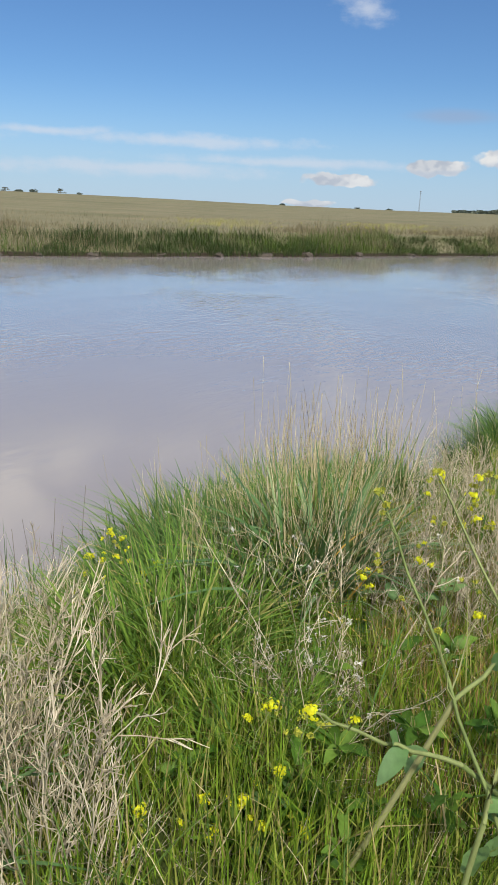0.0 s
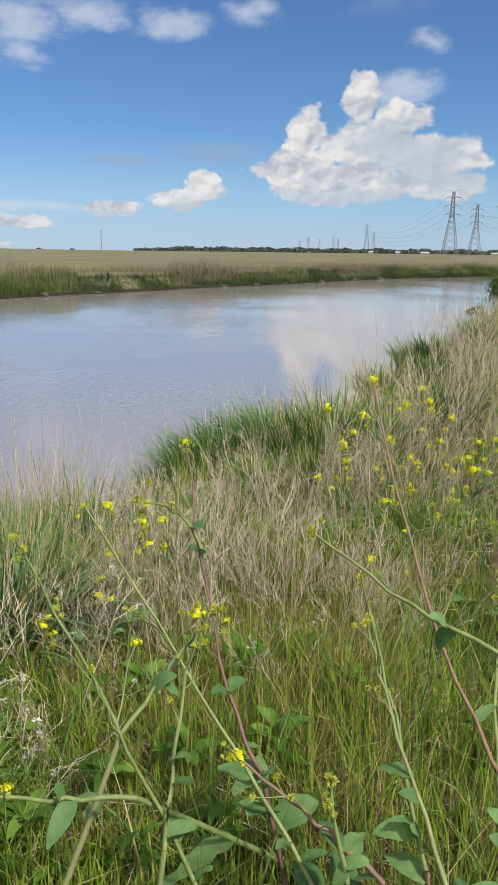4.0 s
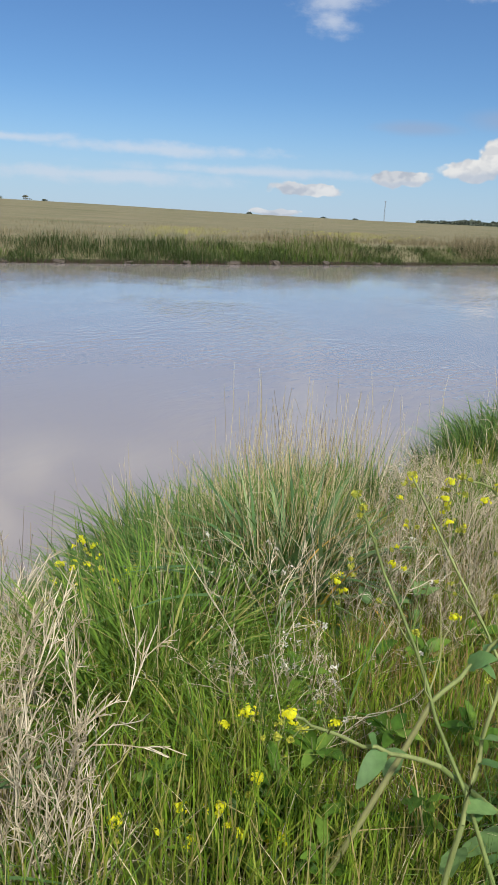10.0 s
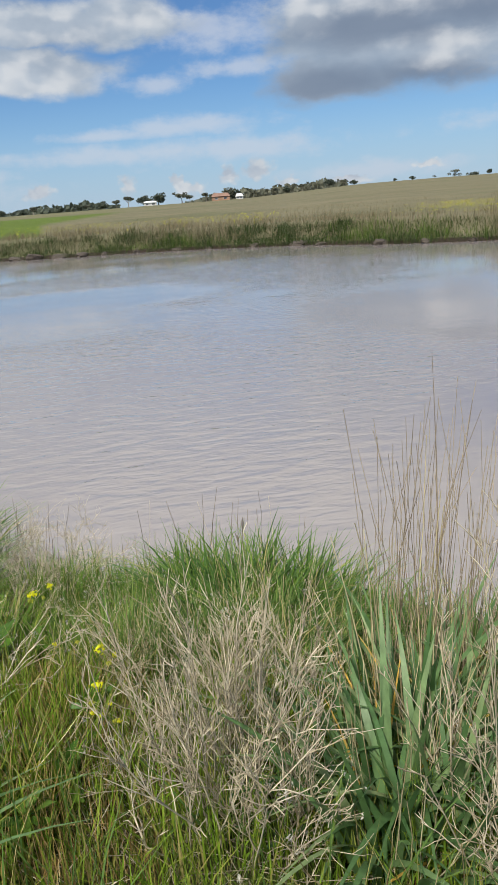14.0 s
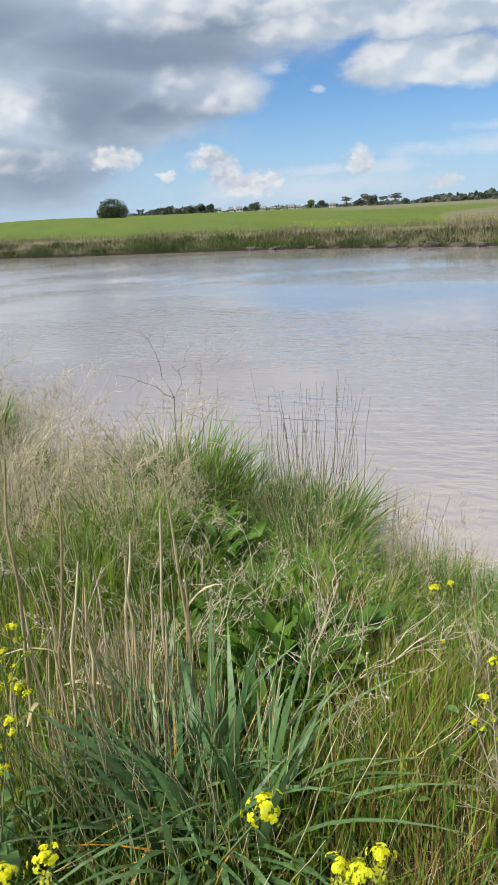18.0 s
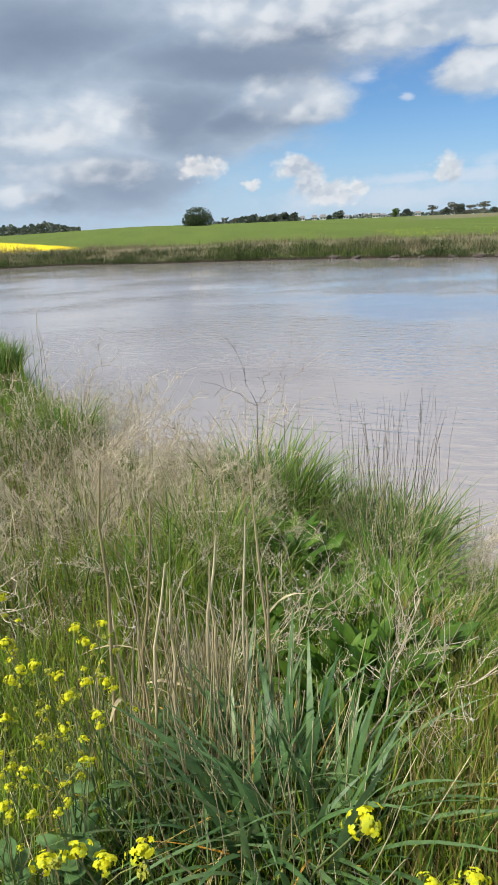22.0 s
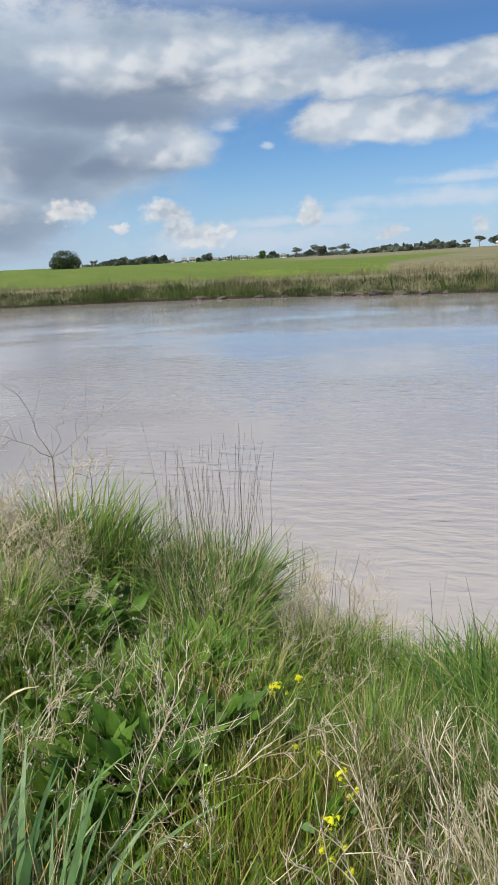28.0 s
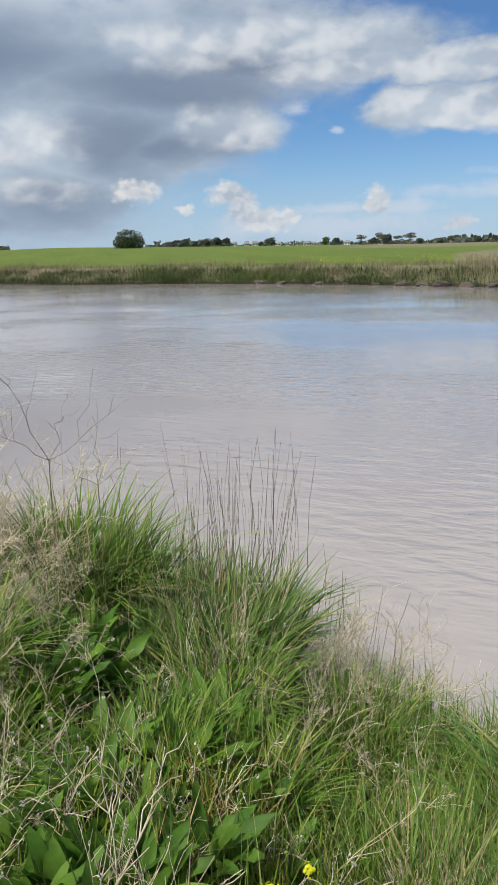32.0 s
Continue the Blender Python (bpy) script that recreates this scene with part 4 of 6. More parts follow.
TREES_FAR_WEST = [(-87.2, 250, 6.6, "round"), (-85.2, 420, 5.6, "gum"), (-84.4, 430, 5.0, "gum"), (-83.3, 430, 5.0, "dark"), (-82.3, 440, 5.0, "dark"),
                  (-81.5, 420, 7.4, "dark"), (-80.6, 400, 7.4, "dark"), (-79.9, 400, 7.0, "dark"), (-76.5, 420, 7.6, "dark"), (-77.3, 420, 4.2, "dark"),
                  (-72.4, 440, 7.4, "lime"), (-71.6, 430, 6.6, "dark"), (-69.7, 450, 8.8, "umbrella"), (-68.9, 450, 7.0, "dark"), (-68.2, 460, 12.0, "umbrella"),
                  (-67.8, 450, 9.4, "dark"), (-67.0, 450, 9.0, "umbrella"), (-66.2, 460, 10.0, "umbrella"), (-65.4, 450, 5.4, "dark"), (-63.9, 470, 5.2, "dark"),
                  (-63.2, 470, 6.8, "gum"), (-61.2, 480, 5.6, "dark"), (-60.1, 480, 6.6, "dark"), (-59.3, 480, 6.0, "gum"), (-58.2, 470, 8.0, "dark")]


def build_trees():
    rng = np.random.default_rng(21)
    protos, used = {}, {}
    for az, r, h, kind in TREES_NORTH + TREES_WEST + TREES_FAR_WEST:
        key = (kind, used.get(kind, 0) % 3)
        used[kind] = used.get(kind, 0) + 1
        wide = rng.uniform(1.05, 1.5) if kind != "round" else 1.0
        h *= (0.66 if az < -57 else 0.8) if kind != "round" else 1.0
        place = at(az, r, -0.1)
        if key not in protos:
            ob = tree_proto(kind, 100 + len(protos))
            protos[key] = ob
            ob.location, ob.rotation_euler, ob.scale = place, (0, 0, rng.uniform(0, 6.3)), (h * wide, h * wide, h)
        else:
            placed(protos[key], place, rng.uniform(0, 6.3), (h * wide, h * wide, h))
    # far woods on the plain and behind the fields
    for name, az0, az1, r0, h0, n, label in (("treeline_east", 14.6, 46.0, 900, 6.2, 6500, "long dark line of distant trees on the plain"),
                                             ("treeline_west", -104.0, -96.0, 700, 9.5, 1500, "distant dark wood behind the canola field"),
                                             ("treeline_hill", -52.0, -40.0, 560, 6.5, 1500, "mixed trees behind the crest of the slope"),
                                             ("treeline_houses", -66.0, -57.0, 620, 6.5, 1100, "trees between distant houses"),
                                             ("treeline_pasture", -86.0, -79.5, 520, 4.6, 900, "distant low trees behind the pasture"),
                                             ("treeline_estate", -79.5, -64.0, 720, 4.0, 800, "garden trees among distant houses")):
        a = rng.uniform(az0, az1, n)
        fade = smoothstep(a, az0, az0 + 3) * (1 - 0.6 * smoothstep(a, az1 - 2, az1)) if name != "treeline_east" else 0.45 + 0.55 * smoothstep(a, 14.6, 19)
        top = h0 * fade * (0.55 + 0.5 * patchy(a, 2.1, 5.3, 13.0))
        r = r0 + rng.uniform(-40, 40, n)
        c = ground_points(a, r)
        c[:, 2] += top * rng.uniform(0.0, 1.0, n)
        shape = Shape()
        w = rng.uniform(0.8, 2.2, n)
        ax = unit(rng.normal(0, 1, (n, 3)))
        e = unit(np.cross(ax, rng.normal(0, 1, (n, 3))))
        shape.ribbons(np.stack([c - ax * w[:, None], c, c + ax * w[:, None]], 1), np.stack([0.5 * w, 1.5 * w, 0.4 * w], 1), e)
        tagged(new("treeline", shape.mesh("treeline", "wood" if name != "treeline_hill" else "gum")), label, "trees", kind="stuff")


build_trees()


def build_willow():
    """A willow that overhangs the water on the near bank."""
    rng = np.random.default_rng(31)
    top = thing("willow", "weeping green willow overhanging the water's edge", "tree", place=at(44.0, 30.0, -0.05), size=0.46)
    wood = Shape()
    p = stalks(rng, np.zeros((3, 3)), np.array([[0.1, 0.2, 1], [-0.35, 0.1, 1], [0.3, -0.2, 1.0]]), np.array([2.6, 2.2, 2.4]), 0.15, 6)
    wood.tubes(p, taper(0.2, 0.09, 3, 6), 6)
    st, wy, ln = offshoots(rng, p, 9, 0.7, 0.8, 0.4)
    b = stalks(rng, st, wy, ln, 0.25, 5)
    wood.tubes(b, taper(0.06, 0.02, len(b), 5), 4)
    part("trunk", wood.mesh("trunk", "bark"), top)
    leaves = Shape()
    n = 1000
    d = unit(rng.normal(0, 1, (n, 3)) * [1, 1, 0.6])
    start = d * rng.uniform(0.5, 1.0, (n, 1)) * [2.6, 2.6, 1.25] + [0, 0, 1.7]
    start[:, 2] = np.maximum(start[:, 2], 0.9)
    k = 9
    s = np.linspace(0, 1, k)[None, :, None]
    fall = rng.uniform(0.5, 1.9, (n, 1, 1))
    strands = start[:, None] + d[:, None] * [1, 1, 0] * s * rng.uniform(0.2, 0.7, (n, 1, 1)) + np.array([0, 0, -1]) * s ** 1.3 * fall + rng.normal(0, 0.06, (n, k, 3))
    strands[..., 2] = np.maximum(strands[..., 2], -0.6)
    c = strands.reshape(-1, 3)
    ax = unit(rng.normal(0, 0.5, c.shape) + [0, 0, -0.7])
    e = unit(np.cross(ax, rng.normal(0, 1, c.shape)))
    sz = rng.uniform(0.07, 0.17, len(c))[:, None]
    leaves.ribbons(np.stack([c, c + ax * sz, c + ax * sz * 2], 1), np.concatenate([0.25 * sz, 0.7 * sz, 0.1 * sz], 1), e)
    part("crown", leaves.mesh("crown", "willow"), top)
    # a leafy branch that sticks out of the water
    snag = thing("snag", "leafy branch sticking out of the river beside the willow", "branch", place=(29.0 * math.sin(radians(40.9)), 29.0 * math.cos(radians(40.9)), -0.15), size=0.6)
    branches(twig_bush(rng, 3, 1.25, 0.12, [(4, 0.6, 0.8), (3, 0.5, 0.7)], 0.025, 0.9)[0], "bark", snag)
    part("leaf_clump", crown_of(rng, 320, [(-0.4, 0, 0.95, 0.5, 0.4, 0.22), (0.35, 0.1, 0.8, 0.45, 0.4, 0.2), (0, -0.1, 1.2, 0.4, 0.3, 0.14)], 0.08).mesh("leaf_clump", "willow"), snag)


build_willow()


# ---- pylons, mast, houses ----
def beams(shape, pairs, r):
    p = np.array([[a, ((np.array(a) + np.array(b)) / 2), b] for a, b in pairs], float)
    shape.tubes(p, np.full(p.shape[:2], r), 4)


def build_pylon(place, height, turn):
    top = thing("pylon", "grey lattice steel power pylon with three crossarms", "pylon", "power line pylons", place, turn)
    H, foot, waist = height, height * 0.115, height * 0.028
    r = 0.16 + height * 0.002
    for sx in (-1, 1):
        for sy in (-1, 1):
            leg = Shape()
            beams(leg, [((sx * foot, sy * foot, -0.5), (sx * waist, sy * waist, H * 0.62)), ((sx * waist, sy * waist, H * 0.62), (sx * waist * 0.6, sy * waist * 0.6, H * 0.96))], r)
            part("leg", leg.mesh("leg", "steel", False), top)
    lace = Shape()
    zs = [0.04, 0.16, 0.27, 0.37, 0.46, 0.54, 0.62, 0.69, 0.76, 0.83, 0.90, 0.96]
    wid = [foot + (waist - foot) * min(1, z / 0.62) if z < 0.62 else waist * (1 - 0.4 * (z - 0.62) / 0.34) for z in zs]
    for (z0, w0), (z1, w1) in zip(zip(zs, wid), list(zip(zs, wid))[1:]):
        for (ax, ay), (bx, by) in (((-1, -1), (1, -1)), ((1, -1), (1, 1)), ((1, 1), (-1, 1)), ((-1, 1), (-1, -1))):
            beams(lace, [((ax * w0, ay * w0, z0 * H), (bx * w1, by * w1, z1 * H)), ((bx * w0, by * w0, z0 * H), (ax * w1, ay * w1, z1 * H))], r * 0.45)
    part("bracing", lace.mesh("bracing", "steel", False), top)
    for z, half in ((0.62, 0.115), (0.745, 0.125), (0.87, 0.12)):
        arm = Shape()
        beams(arm, [((-half * H, 0, z * H), (half * H, 0, z * H)), ((-half * H, 0, z * H), (0, 0, z * H + 0.035 * H)), ((half * H, 0, z * H), (0, 0, z * H + 0.035 * H))], r * 0.7)
        for s in (-1, 1):
            beams(arm, [((s * half * H, 0, z * H), (s * half * H, 0, z * H - 0.045 * H))], r * 0.6)
        part("crossarm", arm.mesh("crossarm", "steel", False), top)
    for s in (-1, 1):
        horn = Shape()
        beams(horn, [((0, 0, 0.94 * H), (s * 0.085 * H, 0, H))], r * 0.7)
        part("peak", horn.mesh("peak", "steel", False), top)
    return top


PYLONS = [(38.35, 600, 48.5), (40.1, 752, 48.5), (32.25, 1260, 49), (32.75, 1680, 48), (29.75, 1900, 49), (30.1, 2400, 48), (28.7, 2500, 49), (27.85, 2250, 49), (27.2, 2800, 49)]


def build_power_line():
    spots = [at(az, r) for az, r, _ in PYLONS]
    turn = math.atan2(spots[2].y - spots[0].y, spots[2].x - spots[0].x) + math.pi / 2
    for (az, r, h), p in zip(PYLONS, spots):
        build_pylon(p, h, turn)
    side = Vector((math.cos(turn), math.sin(turn), 0))
    along = (spots[0] - spots[2]).normalized()
    for a, b in ((0, 2), (1, 3), (0, None), (1, None)):
        end = spots[b] if b is not None else spots[a] + along * 420
        for z, half in ((0.575, 0.115), (0.70, 0.125), (0.825, 0.12)):
            for s in (-1, 1):
                p0, p1 = spots[a] + side * (s * half * 48) + Vector((0, 0, z * 48)), end + side * (s * half * 48) + Vector((0, 0, z * 48))
                t = np.linspace(0, 1, 16)[:, None]
                p = np.array(p0)[None] * (1 - t) + np.array(p1)[None] * t
                p[:, 2] -= 4 * 14 * (t * (1 - t))[:, 0]
                wire = Shape().tubes(p[None], np.full((1, 16), 0.055), 3)
                tagged(new("power_cable", wire.mesh("power_cable", "cable")), "sagging power cable strung between steel pylons", "cable", "power lines")


build_power_line()


def build_mast():
    top = thing("radio_mast", "thin grey lattice mast on the skyline", "mast", place=at(12.2, 800))
    H = 20.2
    for i in range(3):
        a = i * 2 * math.pi / 3
        leg = Shape()
        beams(leg, [((0.5 * math.cos(a), 0.5 * math.sin(a), -0.5), (0.32 * math.cos(a), 0.32 * math.sin(a), H))], 0.11)
        part("leg", leg.mesh("leg", "steel", False), top)
    lace = Shape()
    for j in range(14):
        for i in range(3):
            a, b = i * 2 * math.pi / 3, (i + 1) * 2 * math.pi / 3
            beams(lace, [((0.48 * math.cos(a), 0.48 * math.sin(a), j * H / 14), (0.45 * math.cos(b), 0.45 * math.sin(b), (j + 1) * H / 14))], 0.05)
    part("bracing", lace.mesh("bracing", "steel", False), top)
    cap = Shape().box((-0.7, -0.7, H - 0.9), (0.7, 0.7, H + 0.2))
    part("antenna", cap.mesh("antenna", "steel", False), top)


build_mast()


def build_house(az, r, width, depth, wall_h, roof_h, wall="render", roof="tile", label="distant white house with a grey roof"):
    place = at(az, r, -0.1)
    top = thing("house", label, "house", "distant houses", place, -radians(az))
    w, d = width / 2, depth / 2
    part("wall", Shape().box((-w, -d, -0.5), (w, d, wall_h)).mesh("wall", wall, False), top)
    o = 0.5
    s = Shape()
    s.add([(-w - o, -d - o, wall_h + 0.01), (w + o, -d - o, wall_h + 0.01), (w + o, d + o, wall_h + 0.01), (-w - o, d + o, wall_h + 0.01), (-w * 0.8, 0, wall_h + roof_h), (w * 0.8, 0, wall_h + roof_h)],
          [(0, 1, 5, 4), (2, 3, 4, 5), (1, 2, 5, 5), (3, 0, 4, 4), (3, 2, 1, 0)])
    part("roof", s.mesh("roof", roof, False), top)
    n = max(2, int(width / 4))
    for i in range(n):
        x = -w + width * (i + 0.5) / n
        frame_part = part("window", Shape().box((x - 0.8, -d - 0.04, wall_h * 0.35), (x + 0.8, -d + 0.1, wall_h * 0.8)).mesh("window", "render", False), top)
        part("pane", Shape().box((x - 0.7, -d - 0.07, wall_h * 0.38), (x + 0.7, -d - 0.045, wall_h * 0.77)).mesh("pane", "pane", False), frame_part)


def build_houses():
    rng = np.random.default_rng(44)
    for az in (-79.2, -78.5, -77.9, -75.9, -75.2, -74.5, -73.8, -73.2, -70.9, -64.6, -62.4):
        build_house(az + rng.uniform(-0.15, 0.15), 640 + rng.uniform(-30, 60), rng.uniform(3.4, 5.6), 5, rng.uniform(1.9, 2.7), rng.uniform(1.4, 2.4))
    build_house(-54.7, 430, 7, 6, 1.8, 0.9, "render", "tin", "long low white farmhouse before dark trees")
    build_house(-49.4, 430, 10, 8, 2.4, 1.8, "brick", "redtile", "brick farmhouse with a red tiled roof")
    build_house(-48.0, 425, 3.5, 5, 1.6, 1.6, "render", "tin", "small white farm shed with a tin roof")
    for az in (32.6, 34.6, 36.6, 41.6):
        build_house(az, 820, 9 if az > 36 else 5, 7, 2.0, 0.9, "render", "tin", "distant white farm shed on the plain")


build_houses()

# ---- near bank: grass ----
def spread_points(rng, n, az0, az1, r0, r1, shore_gap=0.12):
    """Points spread evenly over a stretch of the near bank."""
    a = rng.uniform(az0, az1, n)
    r = np.sqrt(rng.uniform(r0 ** 2, r1 ** 2, n))
    keep = r < table(NEAR_SHORE, a) - shore_gap
    return a[keep], r[keep]


def wander(x, y, f=1.0, s=0.0):
    """A patchy value from 0 to 1 over the ground."""
    return 0.5 + 0.28 * np.sin(f * (2.1 * x + 1.3 * y) + s) * np.cos(f * (1.1 * x - 2.4 * y) + 2 * s) + 0.22 * np.sin(f * (4.7 * x + 3.9 * y) + 3 * s)


def lawn(name, rng, n, az0, az1, r0, r1, h0, h1, w0, w1, material, label, lean=0.25, bend=0.5, gap=0.12, patch=0.0, k=4):
    a, r = spread_points(rng, n, az0, az1, r0, r1, gap)
    x, y = r * np.sin(np.radians(a)), r * np.cos(np.radians(a))
    keep = rng.uniform(0, 1, len(a)) < (1 - patch) + patch * wander(x, y, 1.0, len(name))
    a, r, x, y = a[keep], r[keep], x[keep], y[keep]
    docks = smoothstep(a, -87, -84) * (1 - smoothstep(a, -71, -68)) * smoothstep(r, 1.7, 2.0) * (1 - smoothstep(r, 3.5, 3.9))
    keep = rng.uniform(0, 1, len(a)) > 0.3 * docks
    a, r, x, y, docks = a[keep], r[keep], x[keep], y[keep], docks[keep]
    n = len(a)
    h = (1 - 0.25 * docks) * rng.uniform(h0, h1, n) * (0.6 + 0.7 * wander(x, y, 1.6, 1.0 + len(name)))
    base = np.stack([x, y, land(a, r) - 0.01], 1)
    shape = blades(Shape(), rng, base, h, rng.uniform(w0, w1, n), rng.normal(0, lean, n), rng.uniform(0, bend, n), k)
    tagged(new(name, shape.mesh(name, material)), label, "grass", kind="stuff")


def build_lawns():
    rng = np.random.default_rng(51)
    lawn("short_grass", rng, 92000, -120, 62, 0.5, 3.4, 0.10, 0.32, 0.0034, 0.0075, "grass", "fine yellow-green grass covering the bank", patch=0.7, k=3)
    lawn("bank_grass", rng, 26000, -116, 60, 3.2, 7.5, 0.14, 0.34, 0.004, 0.009, "grass", "green grass on the lower bank")
    lawn("tall_grass", rng, 15000, -116, 60, 1.1, 5.4, 0.25, 0.46, 0.0035, 0.0075, "tuft", "longer green grass in patches on the bank", 0.22, 0.7, 0.15, 0.85)
    lawn("straw_grass", rng, 9000, -120, 70, 0.8, 6.5, 0.10, 0.36, 0.0022, 0.0042, "straw", "dead straw stems among the green grass", 0.55, 0.6, 0.05, 0.6)
    lawn("slope_grass_near", rng, 9000, 22, 50, 5.5, 36, 0.20, 0.46, 0.008, 0.022, "straw", "straw-coloured dry grass on the far end of the near bank", 0.2, 0.4, 0.1)
    lawn("slope_green_near", rng, 14000, 22, 50, 5.5, 36, 0.2, 0.5, 0.008, 0.02, "tuft", "green grass between dry stems on the near bank", 0.2, 0.5, 0.1)
    lawn("west_grass", rng, 9000, -108, -92, 5.0, 16, 0.2, 0.45, 0.006, 0.014, "tussock", "green grass on the bank beside the bend", 0.2, 0.5, 0.1)
    lawn("back_grass", rng, 22000, 62, 240, 0.5, 5.0, 0.10, 0.26, 0.004, 0.009, "grass", "grass on the bank behind the path", patch=0.6, k=3)
    lawn("russet_grass_east", rng, 4200, 12, 42, 1.5, 3.4, 0.12, 0.34, 0.0018, 0.0036, "russet", "thin red-brown dead grass between the green blades", 0.2, 0.3, 0.1, 0.5)
    lawn("russet_grass_west", rng, 3600, -74, -56, 1.3, 3.0, 0.10, 0.30, 0.0018, 0.0036, "russet", "thin red-brown dead grass between docks and bushes", 0.25, 0.4, 0.1, 0.4)
    lawn("shore_grass", rng, 5000, -68, -52, 2.6, 4.4, 0.18, 0.40, 0.005, 0.010, "tussock", "bright green grass blades along the low shore", 0.25, 0.8, 0.1, 0.4)
    # thin litter lying on the soil
    a, r = spread_points(rng, 15000, -108, 46, 0.6, 5.0)
    n = len(a)
    start = ground_points(a, r) + [0, 0, 0.04]
    way = np.stack([rng.normal(0, 1, n), rng.normal(0, 1, n), rng.uniform(0.0, 0.5, n)], 1)
    p = stalks(rng, start, way, rng.uniform(0.06, 0.28, n), 0.15, 3)
    shape = Shape().tubes(p, taper(0.0014, 0.0009, n, 3))
    tagged(new("dead_litter", shape.mesh("dead_litter", "greytwig")), "tangled dead stems lying through the grass", "litter", kind="stuff")


build_lawns()


# ---- tufts ----
def tuft_blades(rng, n, h, radius, w, lean, bend, droop=0.5, k=6):
    a, d = rng.uniform(0, 2 * math.pi, n), radius * np.sqrt(rng.uniform(0, 1, n))
    base = np.stack([d * np.sin(a), d * np.cos(a), np.full(n, -0.03)], 1)
    az = a + rng.normal(0, 0.7, n)
    f = np.maximum(0.05, d / radius)
    return [blades(Shape(), rng, base[i:i + 1], h * rng.uniform(0.55, 1.1, 1), w * rng.uniform(0.6, 1.2, 1), lean * f[i:i + 1] * rng.uniform(0.4, 1.3, 1),
                   bend * rng.uniform(0.2, 1.2, 1), k, droop, az[i:i + 1], 0.7) for i in range(n)]


def joined(shapes):
    out = Shape()
    for s in shapes:
        out.add(s.v[0], s.f[0])
    return out


def leafage(name, shapes, material, parent, label=""):
    """Fine blades, too many to pick apart, as one part."""
    tagged(part(name, joined(shapes).mesh(name, material), parent, label), kind="stuff")


def stalk_shapes(rng, n, h, radius, r, lean=0.1):
    a, d = rng.uniform(0, 2 * math.pi, n), radius * np.sqrt(rng.uniform(0, 1, n))
    start = np.stack([d * np.sin(a), d * np.cos(a), np.full(n, -0.03)], 1)
    way = np.stack([np.sin(a) * lean * rng.uniform(0, 1.5, n), np.cos(a) * lean * rng.uniform(0, 1.5, n), np.ones(n)], 1)
    p = stalks(rng, start, way, h * rng.uniform(0.62, 1.06, n), 0.05, 5)
    return [Shape().tubes(p[i:i + 1], taper(r * rng.uniform(0.7, 1.2), r * 0.45, 1, 5)) for i in range(n)]


TUFT_LABELS = {"fine": "tall tuft of green river grass on the bank", "bright": "bright green grass tussock on the bank", "broad": "clump of arching blue-green broad grass leaves",
               "mixed": "grass clump of green blades and pale dry stems", "dense": "dense dark green sedge tussock at the water's edge"}


def tuft_proto(kind, seed):
    rng = np.random.default_rng(seed)
    top = thing("grass_tuft", TUFT_LABELS[kind], "grass tuft", "grass tufts on the near bank")
    if kind == "fine":
        leafage("green_foliage", tuft_blades(rng, 270, 0.78, 0.25, 0.0145, 0.3, 0.62, 0.6), "tuft", top)
        leafage("dry_foliage", stalk_shapes(rng, 40, 0.84, 0.25, 0.0018, 0.3), "straw", top, "pale dry stems")
    elif kind == "dense":
        leafage("green_foliage", tuft_blades(rng, 440, 0.60, 0.26, 0.0175, 0.30, 0.72, 0.65), "darkgreen", top)
        leafage("dry_foliage", stalk_shapes(rng, 9, 0.62, 0.25, 0.0018, 0.3), "straw", top, "pale dry stems")
    elif kind == "bright":
        leafage("green_foliage", tuft_blades(rng, 330, 0.58, 0.22, 0.0112, 0.34, 0.72, 0.65), "tussock", top)
        leafage("dry_foliage", stalk_shapes(rng, 14, 0.6, 0.2, 0.0016, 0.3), "straw", top, "pale dry stems")
    elif kind == "mixed":
        leafage("green_foliage", tuft_blades(rng, 240, 0.72, 0.24, 0.014, 0.3, 0.6, 0.55), "tuft", top)
        leafage("dry_foliage", stalk_shapes(rng, 56, 0.86, 0.26, 0.0019, 0.26), "straw", top, "pale dry stems")
        leafage("withered_foliage", tuft_blades(rng, 16, 0.36, 0.22, 0.008, 0.5, 0.8, 0.8), "amber", top, "orange withered blades")
    else:
        for shape in tuft_blades(rng, 56, 0.60, 0.13, 0.026, 0.24, 0.62, 0.85, 10):
            part("blade", shape.mesh("blade", "broad"), top)
        for shape in tuft_blades(rng, 7, 0.44, 0.15, 0.014, 0.5, 1.0, 0.75, 8):
            part("withered_blade", shape.mesh("withered_blade", "amber"), top, "orange withered blade")
        leafage("dry_foliage", stalk_shapes(rng, 26, 0.5, 0.2, 0.0024, 0.35), "straw", top, "pale dry stems")
    return top


